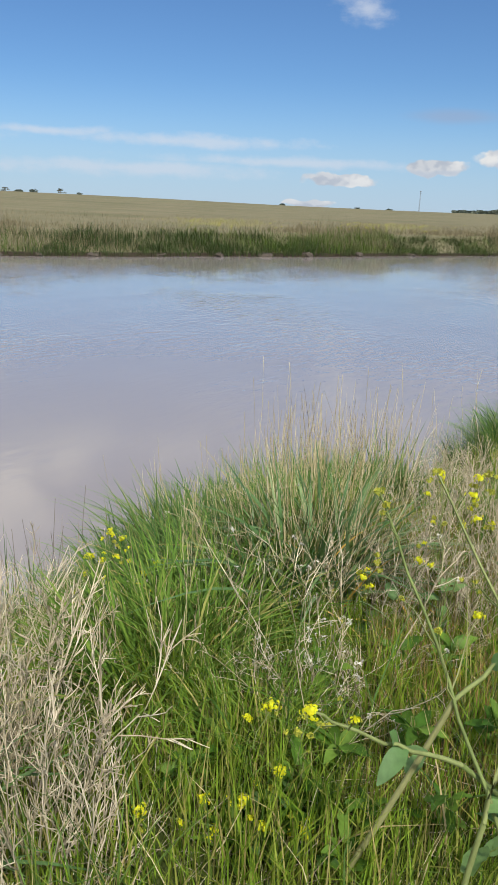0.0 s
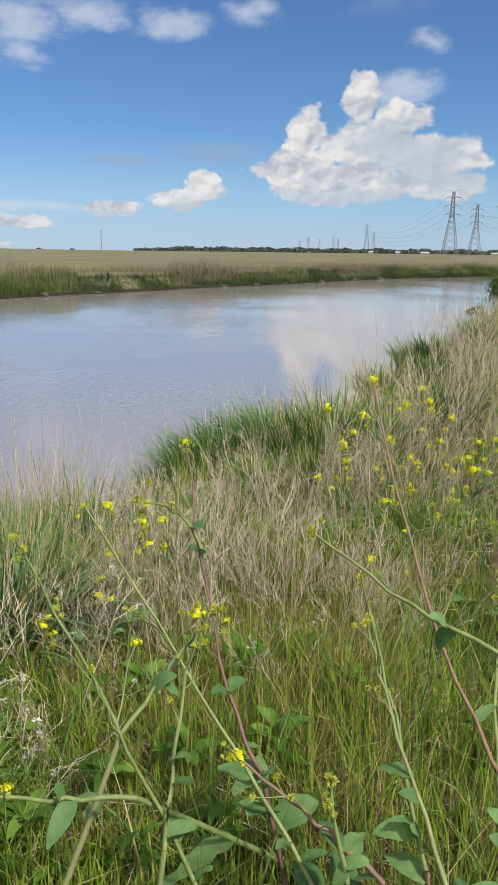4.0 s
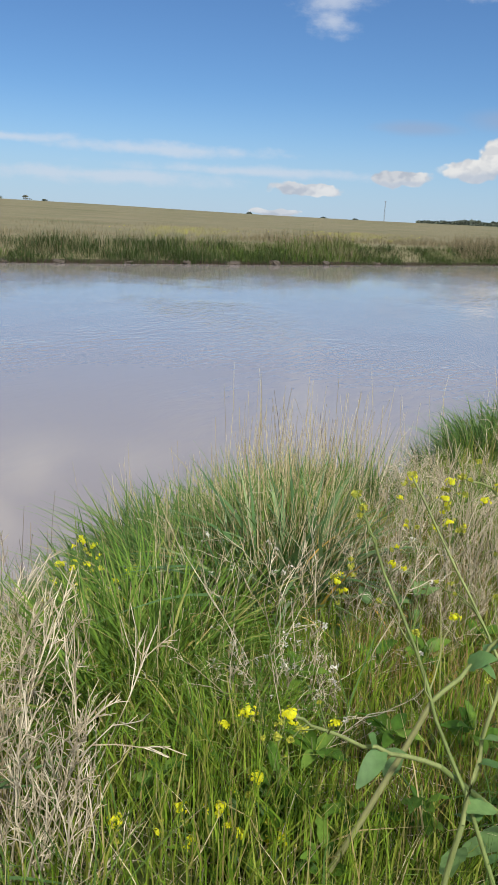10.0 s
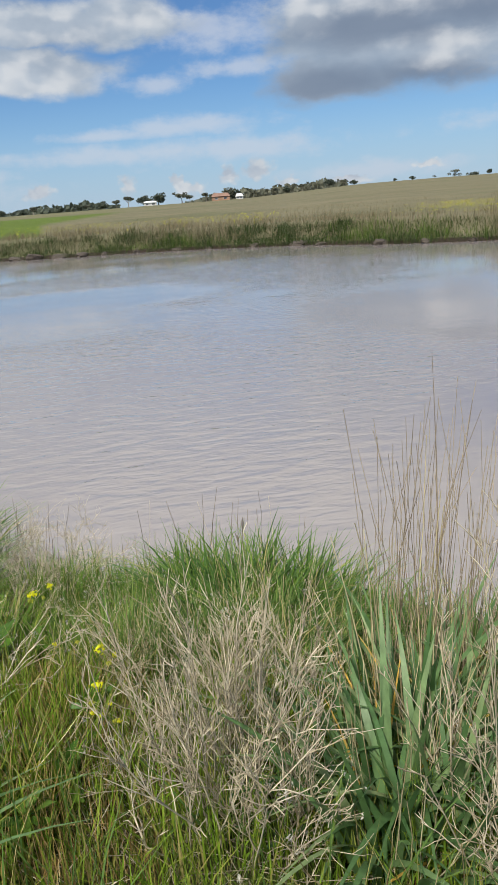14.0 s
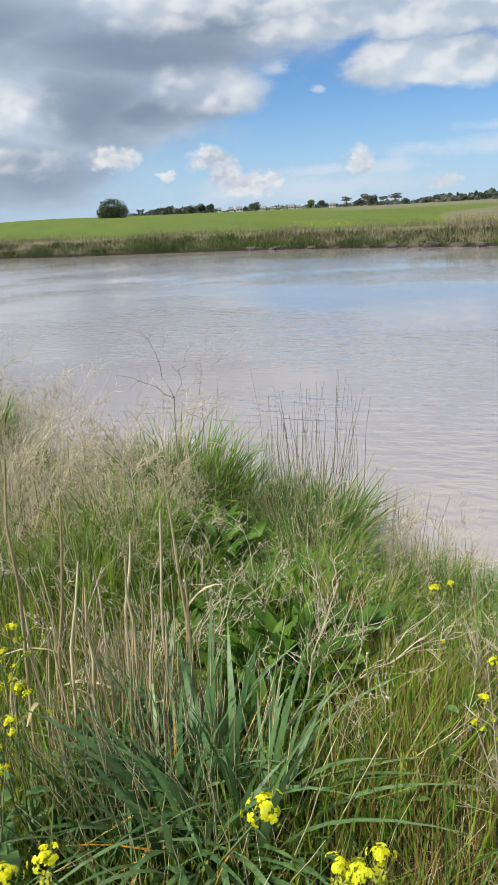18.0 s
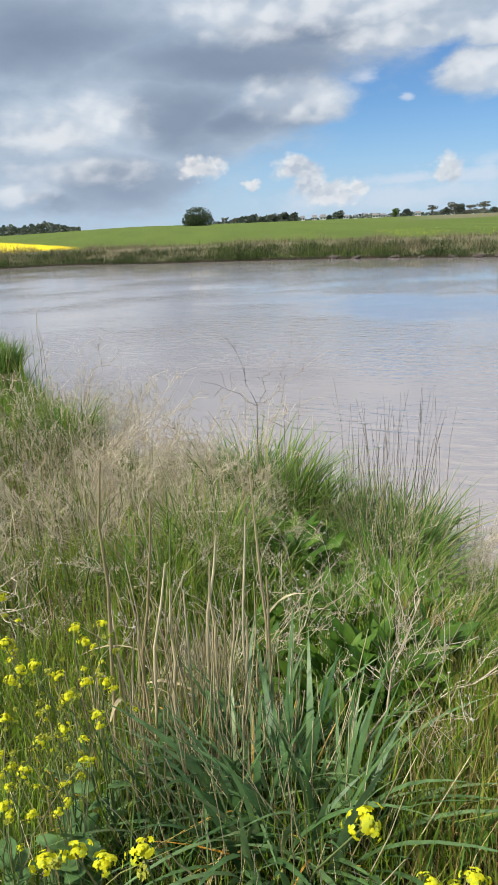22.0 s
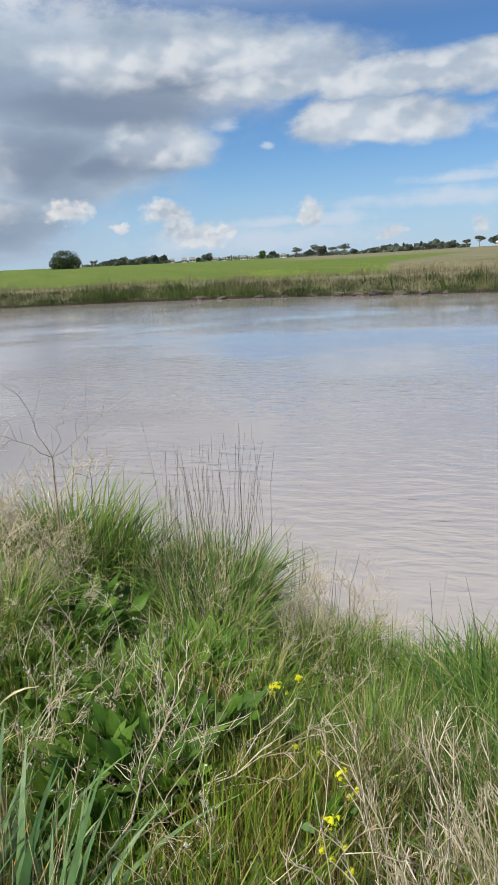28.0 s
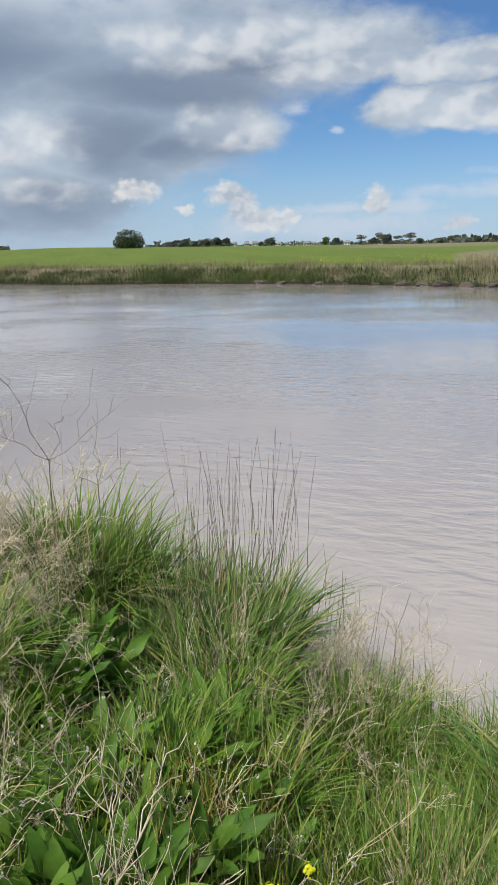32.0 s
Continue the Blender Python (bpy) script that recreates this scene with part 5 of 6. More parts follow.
# azimuth, distance, kind, size
TUFTS_MID = [(-9.5, 3.75, "dense", 0.8), (-6, 3.85, "fine", 0.85), (-4.2, 4.0, "dense", 1.0), (-1.2, 3.95, "dense", 1.05), (1.6, 3.9, "fine", 0.88), (-12.5, 3.4, "fine", 0.55), (-4, 3.3, "dense", 0.8), (-8.2, 3.1, "dense", 0.7), (0.4, 3.25, "dense", 0.75),
             (4.5, 3.55, "dense", 0.75), (7.2, 4.3, "fine", 0.75), (9.6, 4.4, "dense", 0.8), (3.6, 4.2, "fine", 0.9), (6.0, 3.5, "dense", 0.8), (3.0, 3.1, "mixed", 0.75), (-0.6, 2.95, "mixed", 0.72), (1.4, 2.8, "mixed", 0.68), (5.2, 2.6, "broad", 1.2), (7.4, 2.7, "broad", 1.2), (9.2, 2.8, "broad", 1.0), (3.2, 2.55, "broad", 0.9), (4.4, 2.8, "mixed", 0.78), (6.6, 2.85, "mixed", 0.76),
             (-6.2, 2.05, "bright", 1.0), (-3.2, 2.3, "bright", 1.0), (0.5, 2.35, "bright", 0.8), (-10.5, 2.2, "bright", 0.8), (2.2, 1.75, "bright", 0.6)]
TUFTS_EAST = [(18.6, 5.7, "dense", 0.74), (20.6, 5.8, "dense", 0.84), (22.6, 5.85, "dense", 0.9), (24.6, 5.9, "dense", 0.9), (26.6, 6.1, "dense", 0.8), (28.8, 6.8, "dense", 0.6), (21.5, 5.4, "dense", 0.8), (24.5, 5.4, "dense", 0.7), (14.5, 4.6, "dense", 0.75), (27, 4.5, "bright", 0.6), (31, 4.7, "bright", 0.6), (35.2, 5.0, "bright", 0.6), (23.2, 4.1, "bright", 0.55), (20.4, 3.8, "bright", 0.5), (33.4, 3.6, "bright", 0.5), (28.6, 3.6, "bright", 0.5), (38.6, 4.0, "bright", 0.5), (32, 5.2, "fine", 0.9), (36, 5.6, "fine", 0.9), (28.5, 5.2, "fine", 0.85), (40.5, 6.6, "fine", 1.0),
              (11.8, 4.7, "mixed", 0.9), (35.6, 10.4, "dense", 0.85), (37.2, 10.8, "dense", 0.95), (38.6, 11.0, "dense", 0.9), (38.8, 9.6, "dense", 0.7), (34.5, 8.4, "mixed", 0.8), (22.5, 3.6, "bright", 0.7), (41.5, 13.0, "fine", 0.95)]
TUFTS_WEST = [(-37.0, 1.75, "broad", 1.1), (-33.4, 1.65, "broad", 1.2), (-35.0, 1.95, "broad", 1.2), (-31.0, 1.9, "broad", 1.2), (-29.2, 2.1, "broad", 1.1), (-33.0, 2.25, "broad", 1.15), (-30.5, 2.75, "fine", 0.75),
              (-53.0, 3.3, "bright", 0.95), (-49.6, 3.3, "dense", 1.0), (-46.8, 3.25, "bright", 1.05), (-44.2, 3.25, "dense", 0.95), (-41.5, 3.2, "bright", 0.9), (-38.5, 3.1, "dense", 0.75), (-35, 3.0, "dense", 0.7), (-24, 3.1, "fine", 0.65),
              (-50.5, 2.7, "fine", 0.6), (-45.5, 2.6, "fine", 0.65), (-41.0, 2.5, "fine", 0.6), (-57.5, 3.3, "bright", 0.7), (-61.5, 3.6, "bright", 0.7), (-58.2, 2.95, "bright", 0.75), (-62.5, 3.0, "bright", 0.65), (-56.5, 3.7, "dense", 0.6), (-65, 3.75, "bright", 0.8), (-59.5, 2.75, "mixed", 0.7), (-55.5, 2.7, "fine", 0.6)]
TUFTS_FAR_WEST = [(-98.4, 1.8, "broad", 0.65), (-93.0, 1.72, "broad", 0.75), (-87.6, 1.62, "broad", 0.95), (-83.6, 1.58, "broad", 1.05), (-80.6, 1.62, "broad", 0.9), (-84.8, 1.85, "broad", 0.85), (-90.5, 1.85, "broad", 0.7),
                  (-85.4, 4.65, "dense", 0.9), (-83.8, 4.55, "bright", 1.35), (-82.6, 4.4, "bright", 1.1), (-81.8, 4.6, "dense", 1.05), (-79.5, 4.6, "fine", 0.8), (-76.4, 4.45, "dense", 0.9), (-74.4, 4.45, "bright", 0.95), (-72.8, 4.45, "dense", 0.9), (-71.4, 4.5, "dense", 0.6), (-75.6, 4.0, "dense", 0.7), (-78.6, 3.9, "dense", 0.7), (-78.0, 4.4, "fine", 0.85),
                  (-73.5, 4.1, "fine", 0.85), (-72.8, 3.6, "bright", 0.8), (-102.6, 9.4, "dense", 0.75), (-104.4, 9.2, "dense", 0.8), (-103.6, 10.2, "dense", 0.8), (-88.5, 3.4, "bright", 0.8), (-92.5, 3.1, "bright", 0.75), (-86, 2.9, "bright", 0.65),
                  (-99.0, 5.6, "bright", 0.9), (-69.5, 3.1, "bright", 0.65), (-75.5, 3.1, "bright", 0.6)]


def build_tufts():
    rng = np.random.default_rng(61)
    protos, used = {}, {}
    for az, r, kind, size in TUFTS_MID + TUFTS_EAST + TUFTS_WEST + TUFTS_FAR_WEST:
        key = (kind, used.get(kind, 0) % 4)
        used[kind] = used.get(kind, 0) + 1
        place, turn = at(az, r), rng.uniform(0, 6.3)
        if key not in protos:
            ob = tuft_proto(kind, 200 + len(protos))
            protos[key] = ob
            ob.location, ob.rotation_euler, ob.scale = place, (0, 0, turn), (size, size, size)
        else:
            placed(protos[key], place, turn, size)


build_tufts()


# ---- dry bushes ----
BUSH_LABELS = {"tan": "dry leafless bush of pale tan forking twigs", "mat": "collapsed mat of grey-brown dead stems", "brown": "upright dead brown-grey stems in a loose clump",
               "sprig": "small pale dry sprig with seed tips"}


def bush_proto(kind, seed):
    rng = np.random.default_rng(seed)
    top = thing("dry_bush" if kind != "sprig" else "dry_sprig", BUSH_LABELS[kind], "dry bush", "dry bushes on the near bank")
    if kind == "tan":
        branches(twig_bush(rng, 15, 0.70, 0.19, [(6, 0.36, 0.42), (4, 0.42, 0.62)], 0.0038, 0.30, 0.11)[0], "twig", top)
    elif kind == "mat":
        branches(twig_bush(rng, 32, 0.50, 0.5, [(8, 0.42, 0.7), (6, 0.5, 0.8)], 0.0031, 2.4, 0.3)[0], "twig", top)
    elif kind == "brown":
        branches(twig_bush(rng, 34, 0.56, 0.3, [(5, 0.38, 0.45), (3, 0.45, 0.6)], 0.0022, 0.5, 0.14)[0], "twig" if seed % 2 else "greytwig", top)
    else:
        bush, tips = twig_bush(rng, 7, 0.36, 0.1, [(4, 0.45, 0.6), (4, 0.45, 0.7)], 0.0017, 0.6)
        branches(bush, "twig", top)
        tips = np.array(tips)[rng.integers(0, len(tips), 40)]
        tagged(part("seed_fluff", crown_of(rng, 170, [(*t, 0.006, 0.006, 0.006) for t in tips], 0.0032).mesh("seed_fluff", "fluff"), top, "pale fluffy seed tips"), kind="stuff")
    return top


BUSHES_MID = [(-21.0, 1.62, "tan", 0.92), (-18.8, 1.65, "tan", 0.85), (-23.6, 1.75, "tan", 0.8), (-19.2, 1.95, "tan", 0.95), (-22.8, 2.2, "tan", 0.85), (-19.5, 1.35, "tan", 0.75),
              (-50.6, 1.62, "tan", 0.84), (-47.4, 1.72, "tan", 0.78), (-53.6, 1.7, "tan", 0.76), (-51.0, 2.0, "tan", 0.62), (-45.2, 2.1, "tan", 0.5), (-55.6, 2.05, "tan", 0.5), (-48.5, 2.5, "sprig", 1.2), (-46.8, 1.45, "sprig", 1.2),
              (-45.0, 1.7, "tan", 0.6), (-43.5, 2.2, "tan", 0.55), (-46.5, 2.6, "sprig", 1.4), (-43.5, 2.75, "sprig", 1.4),  (-22.0, 3.0, "tan", 0.8), (-18.5, 2.9, "tan", 0.75), (-25.8, 3.1, "tan", 0.7), (9.3, 2.0, "sprig", 1.6), (8.6, 1.75, "sprig", 1.3), (10.5, 1.85, "sprig", 1.3), (21.5, 2.5, "tan", 0.62), (18.6, 2.65, "tan", 0.66), (-59.2, 2.62, "tan", 0.45), (-57.4, 2.72, "tan", 0.42), (2.5, 2.0, "sprig", 1.0), (-1.0, 2.8, "sprig", 1.4), (-5.4, 2.9, "sprig", 1.4), (-8.6, 2.6, "sprig", 1.3), (3.4, 2.7, "sprig", 1.4)]
BUSHES_EAST = [(19.4, 3.3, "tan", 0.65), (17.0, 2.5, "brown", 0.7), (30, 3.8, "brown", 1.0), (33.2, 4.2, "brown", 0.9), (36.9, 4.5, "brown", 1.0),
               (40.2, 4.3, "brown", 1.1), (25, 4.0, "tan", 0.6), (21.5, 4.4, "mat", 0.45), (38, 5.4, "brown", 1.2), (42.2, 6.0, "brown", 1.2), (30.5, 5.0, "mat", 0.6), (18.0, 4.5, "mat", 0.42),
               (40.5, 7.5, "brown", 1.3), (37.0, 7.3, "mat", 0.8), (33, 7.4, "mat", 0.8), (43.0, 8.6, "brown", 1.4), (29.0, 2.9, "tan", 0.7), (23.5, 3.0, "tan", 0.7), (34.5, 3.1, "tan", 0.7),
               (31.5, 2.3, "sprig", 1.1), (12.5, 2.4, "tan", 0.6), (25.0, 3.2, "brown", 0.8), (28.4, 3.0, "brown", 0.8), (34.6, 2.9, "brown", 0.75), (15.2, 2.7, "brown", 0.6), (38.6, 2.9, "brown", 0.7), (17.8, 3.6, "tan", 0.6), (16.2, 3.3, "sprig", 1.5), (41.5, 10.0, "brown", 1.5), (43.2, 12.5, "brown", 1.6), (14.0, 3.2, "brown", 0.7)]
BUSHES_WEST = [(-102.3, 6.0, "mat", 0.95), (-98.2, 5.7, "mat", 0.85), (-93.8, 5.3, "mat", 0.72), (-89.3, 5.0, "mat", 0.62), (-86.8, 4.6, "mat", 0.5), (-96.0, 5.0, "mat", 0.85), (-91.5, 4.7, "mat", 0.75), (-88.2, 4.3, "mat", 0.55), (-102.6, 4.55, "mat", 1.15), (-97.6, 4.3, "mat", 1.1), (-91.9, 4.3, "mat", 0.85), (-90.0, 4.1, "mat", 0.65),
               (-104.2, 3.7, "mat", 0.95), (-95.0, 4.7, "mat", 0.8), (-100.4, 5.2, "mat", 0.72), (-90.4, 4.8, "mat", 0.5), (-67.6, 3.95, "mat", 0.7), (-65.0, 4.1, "mat", 0.65), (-70.0, 3.9, "mat", 0.7), (-84.2, 3.3, "sprig", 1.2), (-82.0, 3.7, "sprig", 1.3), (-78.6, 3.0, "sprig", 1.1), (-75.0, 3.5, "sprig", 1.2), (-72.6, 2.8, "sprig", 1.1),
               (-80.5, 2.6, "sprig", 1.0), (-68.8, 3.4, "sprig", 1.2), (-66.0, 2.6, "sprig", 1.2), (-63.5, 3.1, "sprig", 1.3), (-89.0, 2.2, "tan", 0.45), (-86.0, 2.25, "sprig", 1.2), (-92.5, 2.2, "tan", 0.45), (-94.5, 2.6, "sprig", 1.3), (-70.5, 2.2, "sprig", 1.0), (-86.5, 3.7, "sprig", 1.2), (-85.0, 2.4, "sprig", 1.1), (-77.0, 2.2, "sprig", 1.0),
               (-89.5, 2.5, "sprig", 1.2), (-73.0, 3.9, "sprig", 1.3), (-60.5, 3.3, "mat", 0.5), (-68.6, 4.3, "mat", 0.6), (-95.2, 3.6, "mat", 0.6), (-90.8, 3.3, "mat", 0.5), (-86.6, 3.5, "mat", 0.48), (-99.2, 3.5, "mat", 0.65), (-71.0, 3.6, "brown", 0.6), (-69.4, 4.0, "brown", 0.6), (-66.2, 3.8, "brown", 0.5), (-76.2, 4.0, "brown", 0.65), (-79.4, 4.2, "brown", 0.6), (-74.2, 3.8, "sprig", 1.3), (-64.6, 1.85, "sprig", 1.2), (-83.4, 2.7, "sprig", 1.3)]


def build_bushes():
    rng = np.random.default_rng(71)
    protos, used = {}, {}
    for az, r, kind, size in BUSHES_MID + BUSHES_EAST + BUSHES_WEST:
        key = (kind, used.get(kind, 0) % 4)
        used[kind] = used.get(kind, 0) + 1
        place, turn = at(az, r), rng.uniform(0, 6.3)
        if key not in protos:
            ob = bush_proto(kind, 300 + len(protos))
            protos[key] = ob
            ob.location, ob.rotation_euler, ob.scale = place, (0, 0, turn), (size, size, size)
        else:
            placed(protos[key], place, turn, size)


build_bushes()

# ---- tall stalks at the water ----
STALKS = [(-35.4, 2.5, 26, 1.28, "tanstalk", 0.0016, 0.13), (-32.6, 2.55, 38, 1.36, "tanstalk", 0.0016, 0.16), (-29.6, 2.55, 28, 1.28, "tanstalk", 0.0016, 0.13), (-34.0, 2.2, 10, 1.0, "straw", 0.0024, 0.12), (-21.5, 3.3, 8, 1.05, "darkstalk", 0.0016, 0.35), (4.6, 3.9, 30, 0.86, "straw", 0.0016, 0.34), (7.4, 4.0, 38, 0.92, "straw", 0.0016, 0.36), (9.8, 4.2, 28, 0.9, "straw", 0.0016, 0.34), (5.6, 3.4, 22, 0.74, "straw", 0.0017, 0.3), (1.0, 3.7, 16, 0.75, "straw", 0.0016, 0.34), (7.2, 4.7, 22, 0.95, "straw", 0.0017, 0.5), (3.5, 4.3, 18, 0.8, "straw", 0.0016, 0.4), (8.5, 4.9, 9, 1.05, "darkstalk", 0.002, 0.4),
          (-1.5, 4.4, 12, 0.7, "straw", 0.0016, 0.4), (0.2, 3.3, 16, 0.8, "straw", 0.0016, 0.34), (-13.5, 3.8, 10, 0.6, "darkstalk", 0.0017, 0.4), (-17.5, 3.5, 9, 0.55, "darkstalk", 0.0018, 0.3), (12.5, 5.2, 16, 0.8, "straw", 0.0017, 0.4), (22, 7.2, 16, 0.8, "straw", 0.002, 0.9), (28, 7.7, 26, 0.75, "straw", 0.0022, 0.9),
          (33, 8.6, 30, 0.78, "straw", 0.0024, 0.9), (36.2, 11.4, 26, 0.6, "straw", 0.002, 1.2), (40, 15.0, 36, 0.62, "straw", 0.0026, 1.6), (42.5, 21, 44, 0.62, "straw", 0.0032, 2.2), (-77.3, 4.65, 20, 1.05, "darkstalk", 0.0013, 0.34), (-74.3, 4.65, 44, 1.15, "darkstalk", 0.0012, 0.3), (-72.4, 4.65, 30, 1.05, "darkstalk", 0.0017, 0.3),
          (-70.4, 4.75, 12, 0.7, "darkstalk", 0.0017, 0.3), (-84.0, 5.4, 20, 0.62, "straw", 0.0016, 0.35), (-80.6, 5.0, 10, 0.7, "straw", 0.0016, 0.3), (-66.5, 4.3, 12, 0.6, "darkstalk", 0.0016, 0.35), (-61.5, 4.1, 8, 0.5, "straw", 0.0016, 0.4), (-57.0, 4.0, 10, 0.62, "straw", 0.0015, 0.35),
          (-52.5, 3.95, 9, 0.62, "darkstalk", 0.0018, 0.3), (-47.5, 3.8, 10, 0.55, "darkstalk", 0.0016, 0.35), (-38.0, 3.6, 8, 0.5, "straw", 0.0016, 0.4), (-96.0, 1.95, 22, 0.6, "straw", 0.0028, 0.18), (-90.5, 2.0, 26, 0.6, "straw", 0.0028, 0.2), (-93.2, 1.85, 24, 0.55, "straw", 0.0026, 0.16), (-87.4, 1.9, 18, 0.55, "straw", 0.0026, 0.16), (-89.0, 1.72, 14, 0.42, "straw", 0.0026, 0.14),
          (-90.0, 6.1, 12, 0.5, "darkstalk", 0.0018, 0.5), (-101.5, 9.3, 20, 0.9, "straw", 0.003, 0.5)]

CANES = [(-98.4, 1.98, -97.4, 1.97), (-96.4, 1.98, -94.0, 1.88), (-95.6, 1.95, -93.5, 1.72), (-84.6, 2.14, -85.2, 1.86), (-84.8, 2.11, -84.1, 1.58), (-86.9, 2.04, -86.8, 1.78), (-89.4, 2.05, -88.6, 1.68), (-96.7, 1.98, -97.1, 1.58),
         (-90.6, 2.08, -88.9, 1.75), (-93.0, 1.93, -93.0, 1.63), (-89.4, 1.91, -87.8, 1.62), (-91.7, 1.97, -90.9, 1.63), (-88.2, 1.92, -86.3, 1.54), (-95.1, 1.9, -95.0, 1.5), (-99.9, 2.04, -99.1, 1.39), (-86.6, 2.01, -85.4, 1.39)]


def build_stalks():
    rng = np.random.default_rng(81)
    for az, r, n, h, material, thick, radius in STALKS:
        top = thing("stalk_clump", "clump of tall thin dark dead stalks at the water's edge" if material == "darkstalk" else "clump of tall thin straw-coloured stalks" if material == "straw" else "dense clump of thin tan stalks above broad leaves", "stalks", "stalk clumps on the near bank", at(az, r))
        for shape in stalk_shapes(rng, n, h, radius, thick * 1.45, 0.09):
            part("stalk", shape.mesh("stalk", material), top)
    # thick dead reed canes over the broad leaves: azimuth and distance of the foot, azimuth and height of the tip
    top = thing("reed_cane_clump", "pale tan dead reed canes standing over broad leaves", "stalks", place=at(-90.5, 2.0))
    for az, r, az_tip, z in CANES:
        f, tip = np.array(at(az, r, -0.03)) - np.array(top.location), np.array((r * math.sin(radians(az_tip)), r * math.cos(radians(az_tip)), z)) - np.array(top.location)
        p = stalks(rng, f[None], (tip - f)[None], np.array([np.linalg.norm(tip - f)]), 0.03, 7)
        cane = part("cane", Shape().tubes(p, np.array([[0.0062, 0.0058, 0.0056, 0.005, 0.0046, 0.0036, 0.0024]]) * rng.uniform(0.75, 1.1), 5).mesh("cane", "straw"), top)
        if rng.uniform() < 0.6:
            shape = Shape()
            leaf_sheets(shape, rng, p[:, 3], rng.normal(0, 0.5, (1, 3)) + [0, 0, 0.5], np.array([0.17]), np.array([0.008]), 0.9, 6, 0.2, 0.1)
            part("dry_leaf", shape.mesh("dry_leaf", "straw"), cane)
    # one tall stalk with a dark seed head over the water, and a plain one beside it
    for az, r, h, lean in ((-22.0, 3.75, 1.55, 0.13), (-26.6, 3.7, 1.42, 0.0)):
        top = thing("seed_stalk", "tall single dead stalk with a dark seed head" if lean else "tall single dead stalk", "stalks", place=at(az, r))
        p = stalks(rng, np.array([[0, 0, -0.03]]), np.array([[lean, 0, 1.0]]), np.array([h]), 0.03, 7)
        part("stalk", Shape().tubes(p, taper(0.0032, 0.0016, 1, 7)).mesh("stalk", "darkstalk"), top)
        tip = p[0, -1]
        blobs = [(tip[0] - lean * 0.03 * i, 0, tip[2] - 0.035 * i, 0.010, 0.010, 0.016) for i in range(5 if lean else 2)]
        part("seed_head", crown_of(rng, 60 if lean else 14, blobs, 0.007).mesh("seed_head", "darkstalk"), top)
    # a bare sapling leaning over the river
    for az, r, fork, reach, limbs_n in ((-84.4, 4.2, 1.66, 0.42, 4), (-82.0, 4.5, 1.40, 0.34, 3)):
        top = thing("sapling", "bare dark sapling with crooked forking branches", "sapling", place=at(az, r))
        p = stalks(rng, np.array([[0, 0, -0.05]]), np.array([[0.02, 0.03, 1.0]]), np.array([fork - top.location.z]), 0.02, 6)
        part("trunk", Shape().tubes(p, taper(0.0034, 0.0024, 1, 6), 4).mesh("trunk", "darkstalk"), top)
        turn = np.linspace(-1.0, 1.0, limbs_n)
        ways = np.stack([rng.normal(0, 0.2, limbs_n), turn * 0.95, 1.0 - 0.45 * np.abs(turn)], 1)
        limbs = stalks(rng, np.repeat(p[:, -1], limbs_n, 0), ways, reach * rng.uniform(0.65, 1.1, limbs_n), 0.18, 7)
        st, wy, ln = offshoots(rng, limbs, 3, 0.5, 0.7, 0.25, 0.9, 0.3)
        side = stalks(rng, st, wy, ln, 0.2, 5)
        for q in range(limbs_n):
            shape = Shape().tubes(limbs[q:q + 1], taper(0.0019, 0.0009, 1, 7))
            shape.tubes(side[3 * q:3 * q + 3], taper(0.0011, 0.0007, 3, 5))
            part("branch", shape.mesh("branch", "darkstalk"), top)
    # a fallen dead branch across the grass
    top = thing("fallen_branch", "pale dead forked branch lying over the grass", "branch", place=at(-82.0, 1.75, 0.08))
    p = stalks(rng, np.array([[0, 0, 0.0], [0.05, 0.08, 0.02]]), np.array([[-0.55, 0.85, 0.18], [-0.75, 0.6, 0.22]]), np.array([0.85, 0.7]), 0.08, 6)
    shape = Shape().tubes(p, taper(0.004, 0.002, 2, 6), 4)
    st, wy, ln = offshoots(rng, p, 9, 0.36, 0.6, 0.3, 1.0, 0.25)
    side = stalks(rng, st, wy, ln, 0.18, 5)
    shape.tubes(side, taper(0.0021, 0.0013, len(side), 5))
    st, wy, ln = offshoots(rng, side, 3, 0.5, 0.7)
    shape.tubes(stalks(rng, st, wy, ln, 0.2, 4), taper(0.0018, 0.0011, len(st), 4))
    part("forked_bough", shape.mesh("forked_bough", "greytwig"), top)


build_stalks()


# ---- docks ----
def dock_proto(seed, n=25, length=0.30):
    rng = np.random.default_rng(seed)
    top = thing("dock_plant", "low rosette of broad glossy green dock leaves", "plant", "dock plants on the near bank")
    a = np.arange(n) * 2.4 + rng.normal(0, 0.2, n)
    for i in range(n):
        shape = Shape()
        up = rng.uniform(0.8, 3.2)
        way = np.array([[math.sin(a[i]), math.cos(a[i]), up]])
        ln = length * rng.uniform(0.6, 1.1)
        leaf_sheets(shape, rng, np.array([[0.02 * math.sin(a[i]), 0.02 * math.cos(a[i]), -0.01]]), way, np.array([ln]), np.array([ln * rng.uniform(0.17, 0.27)]), 0.35, 8, 0.35, 0.09)
        part("leaf", shape.mesh("leaf", "dock"), top)
    return top


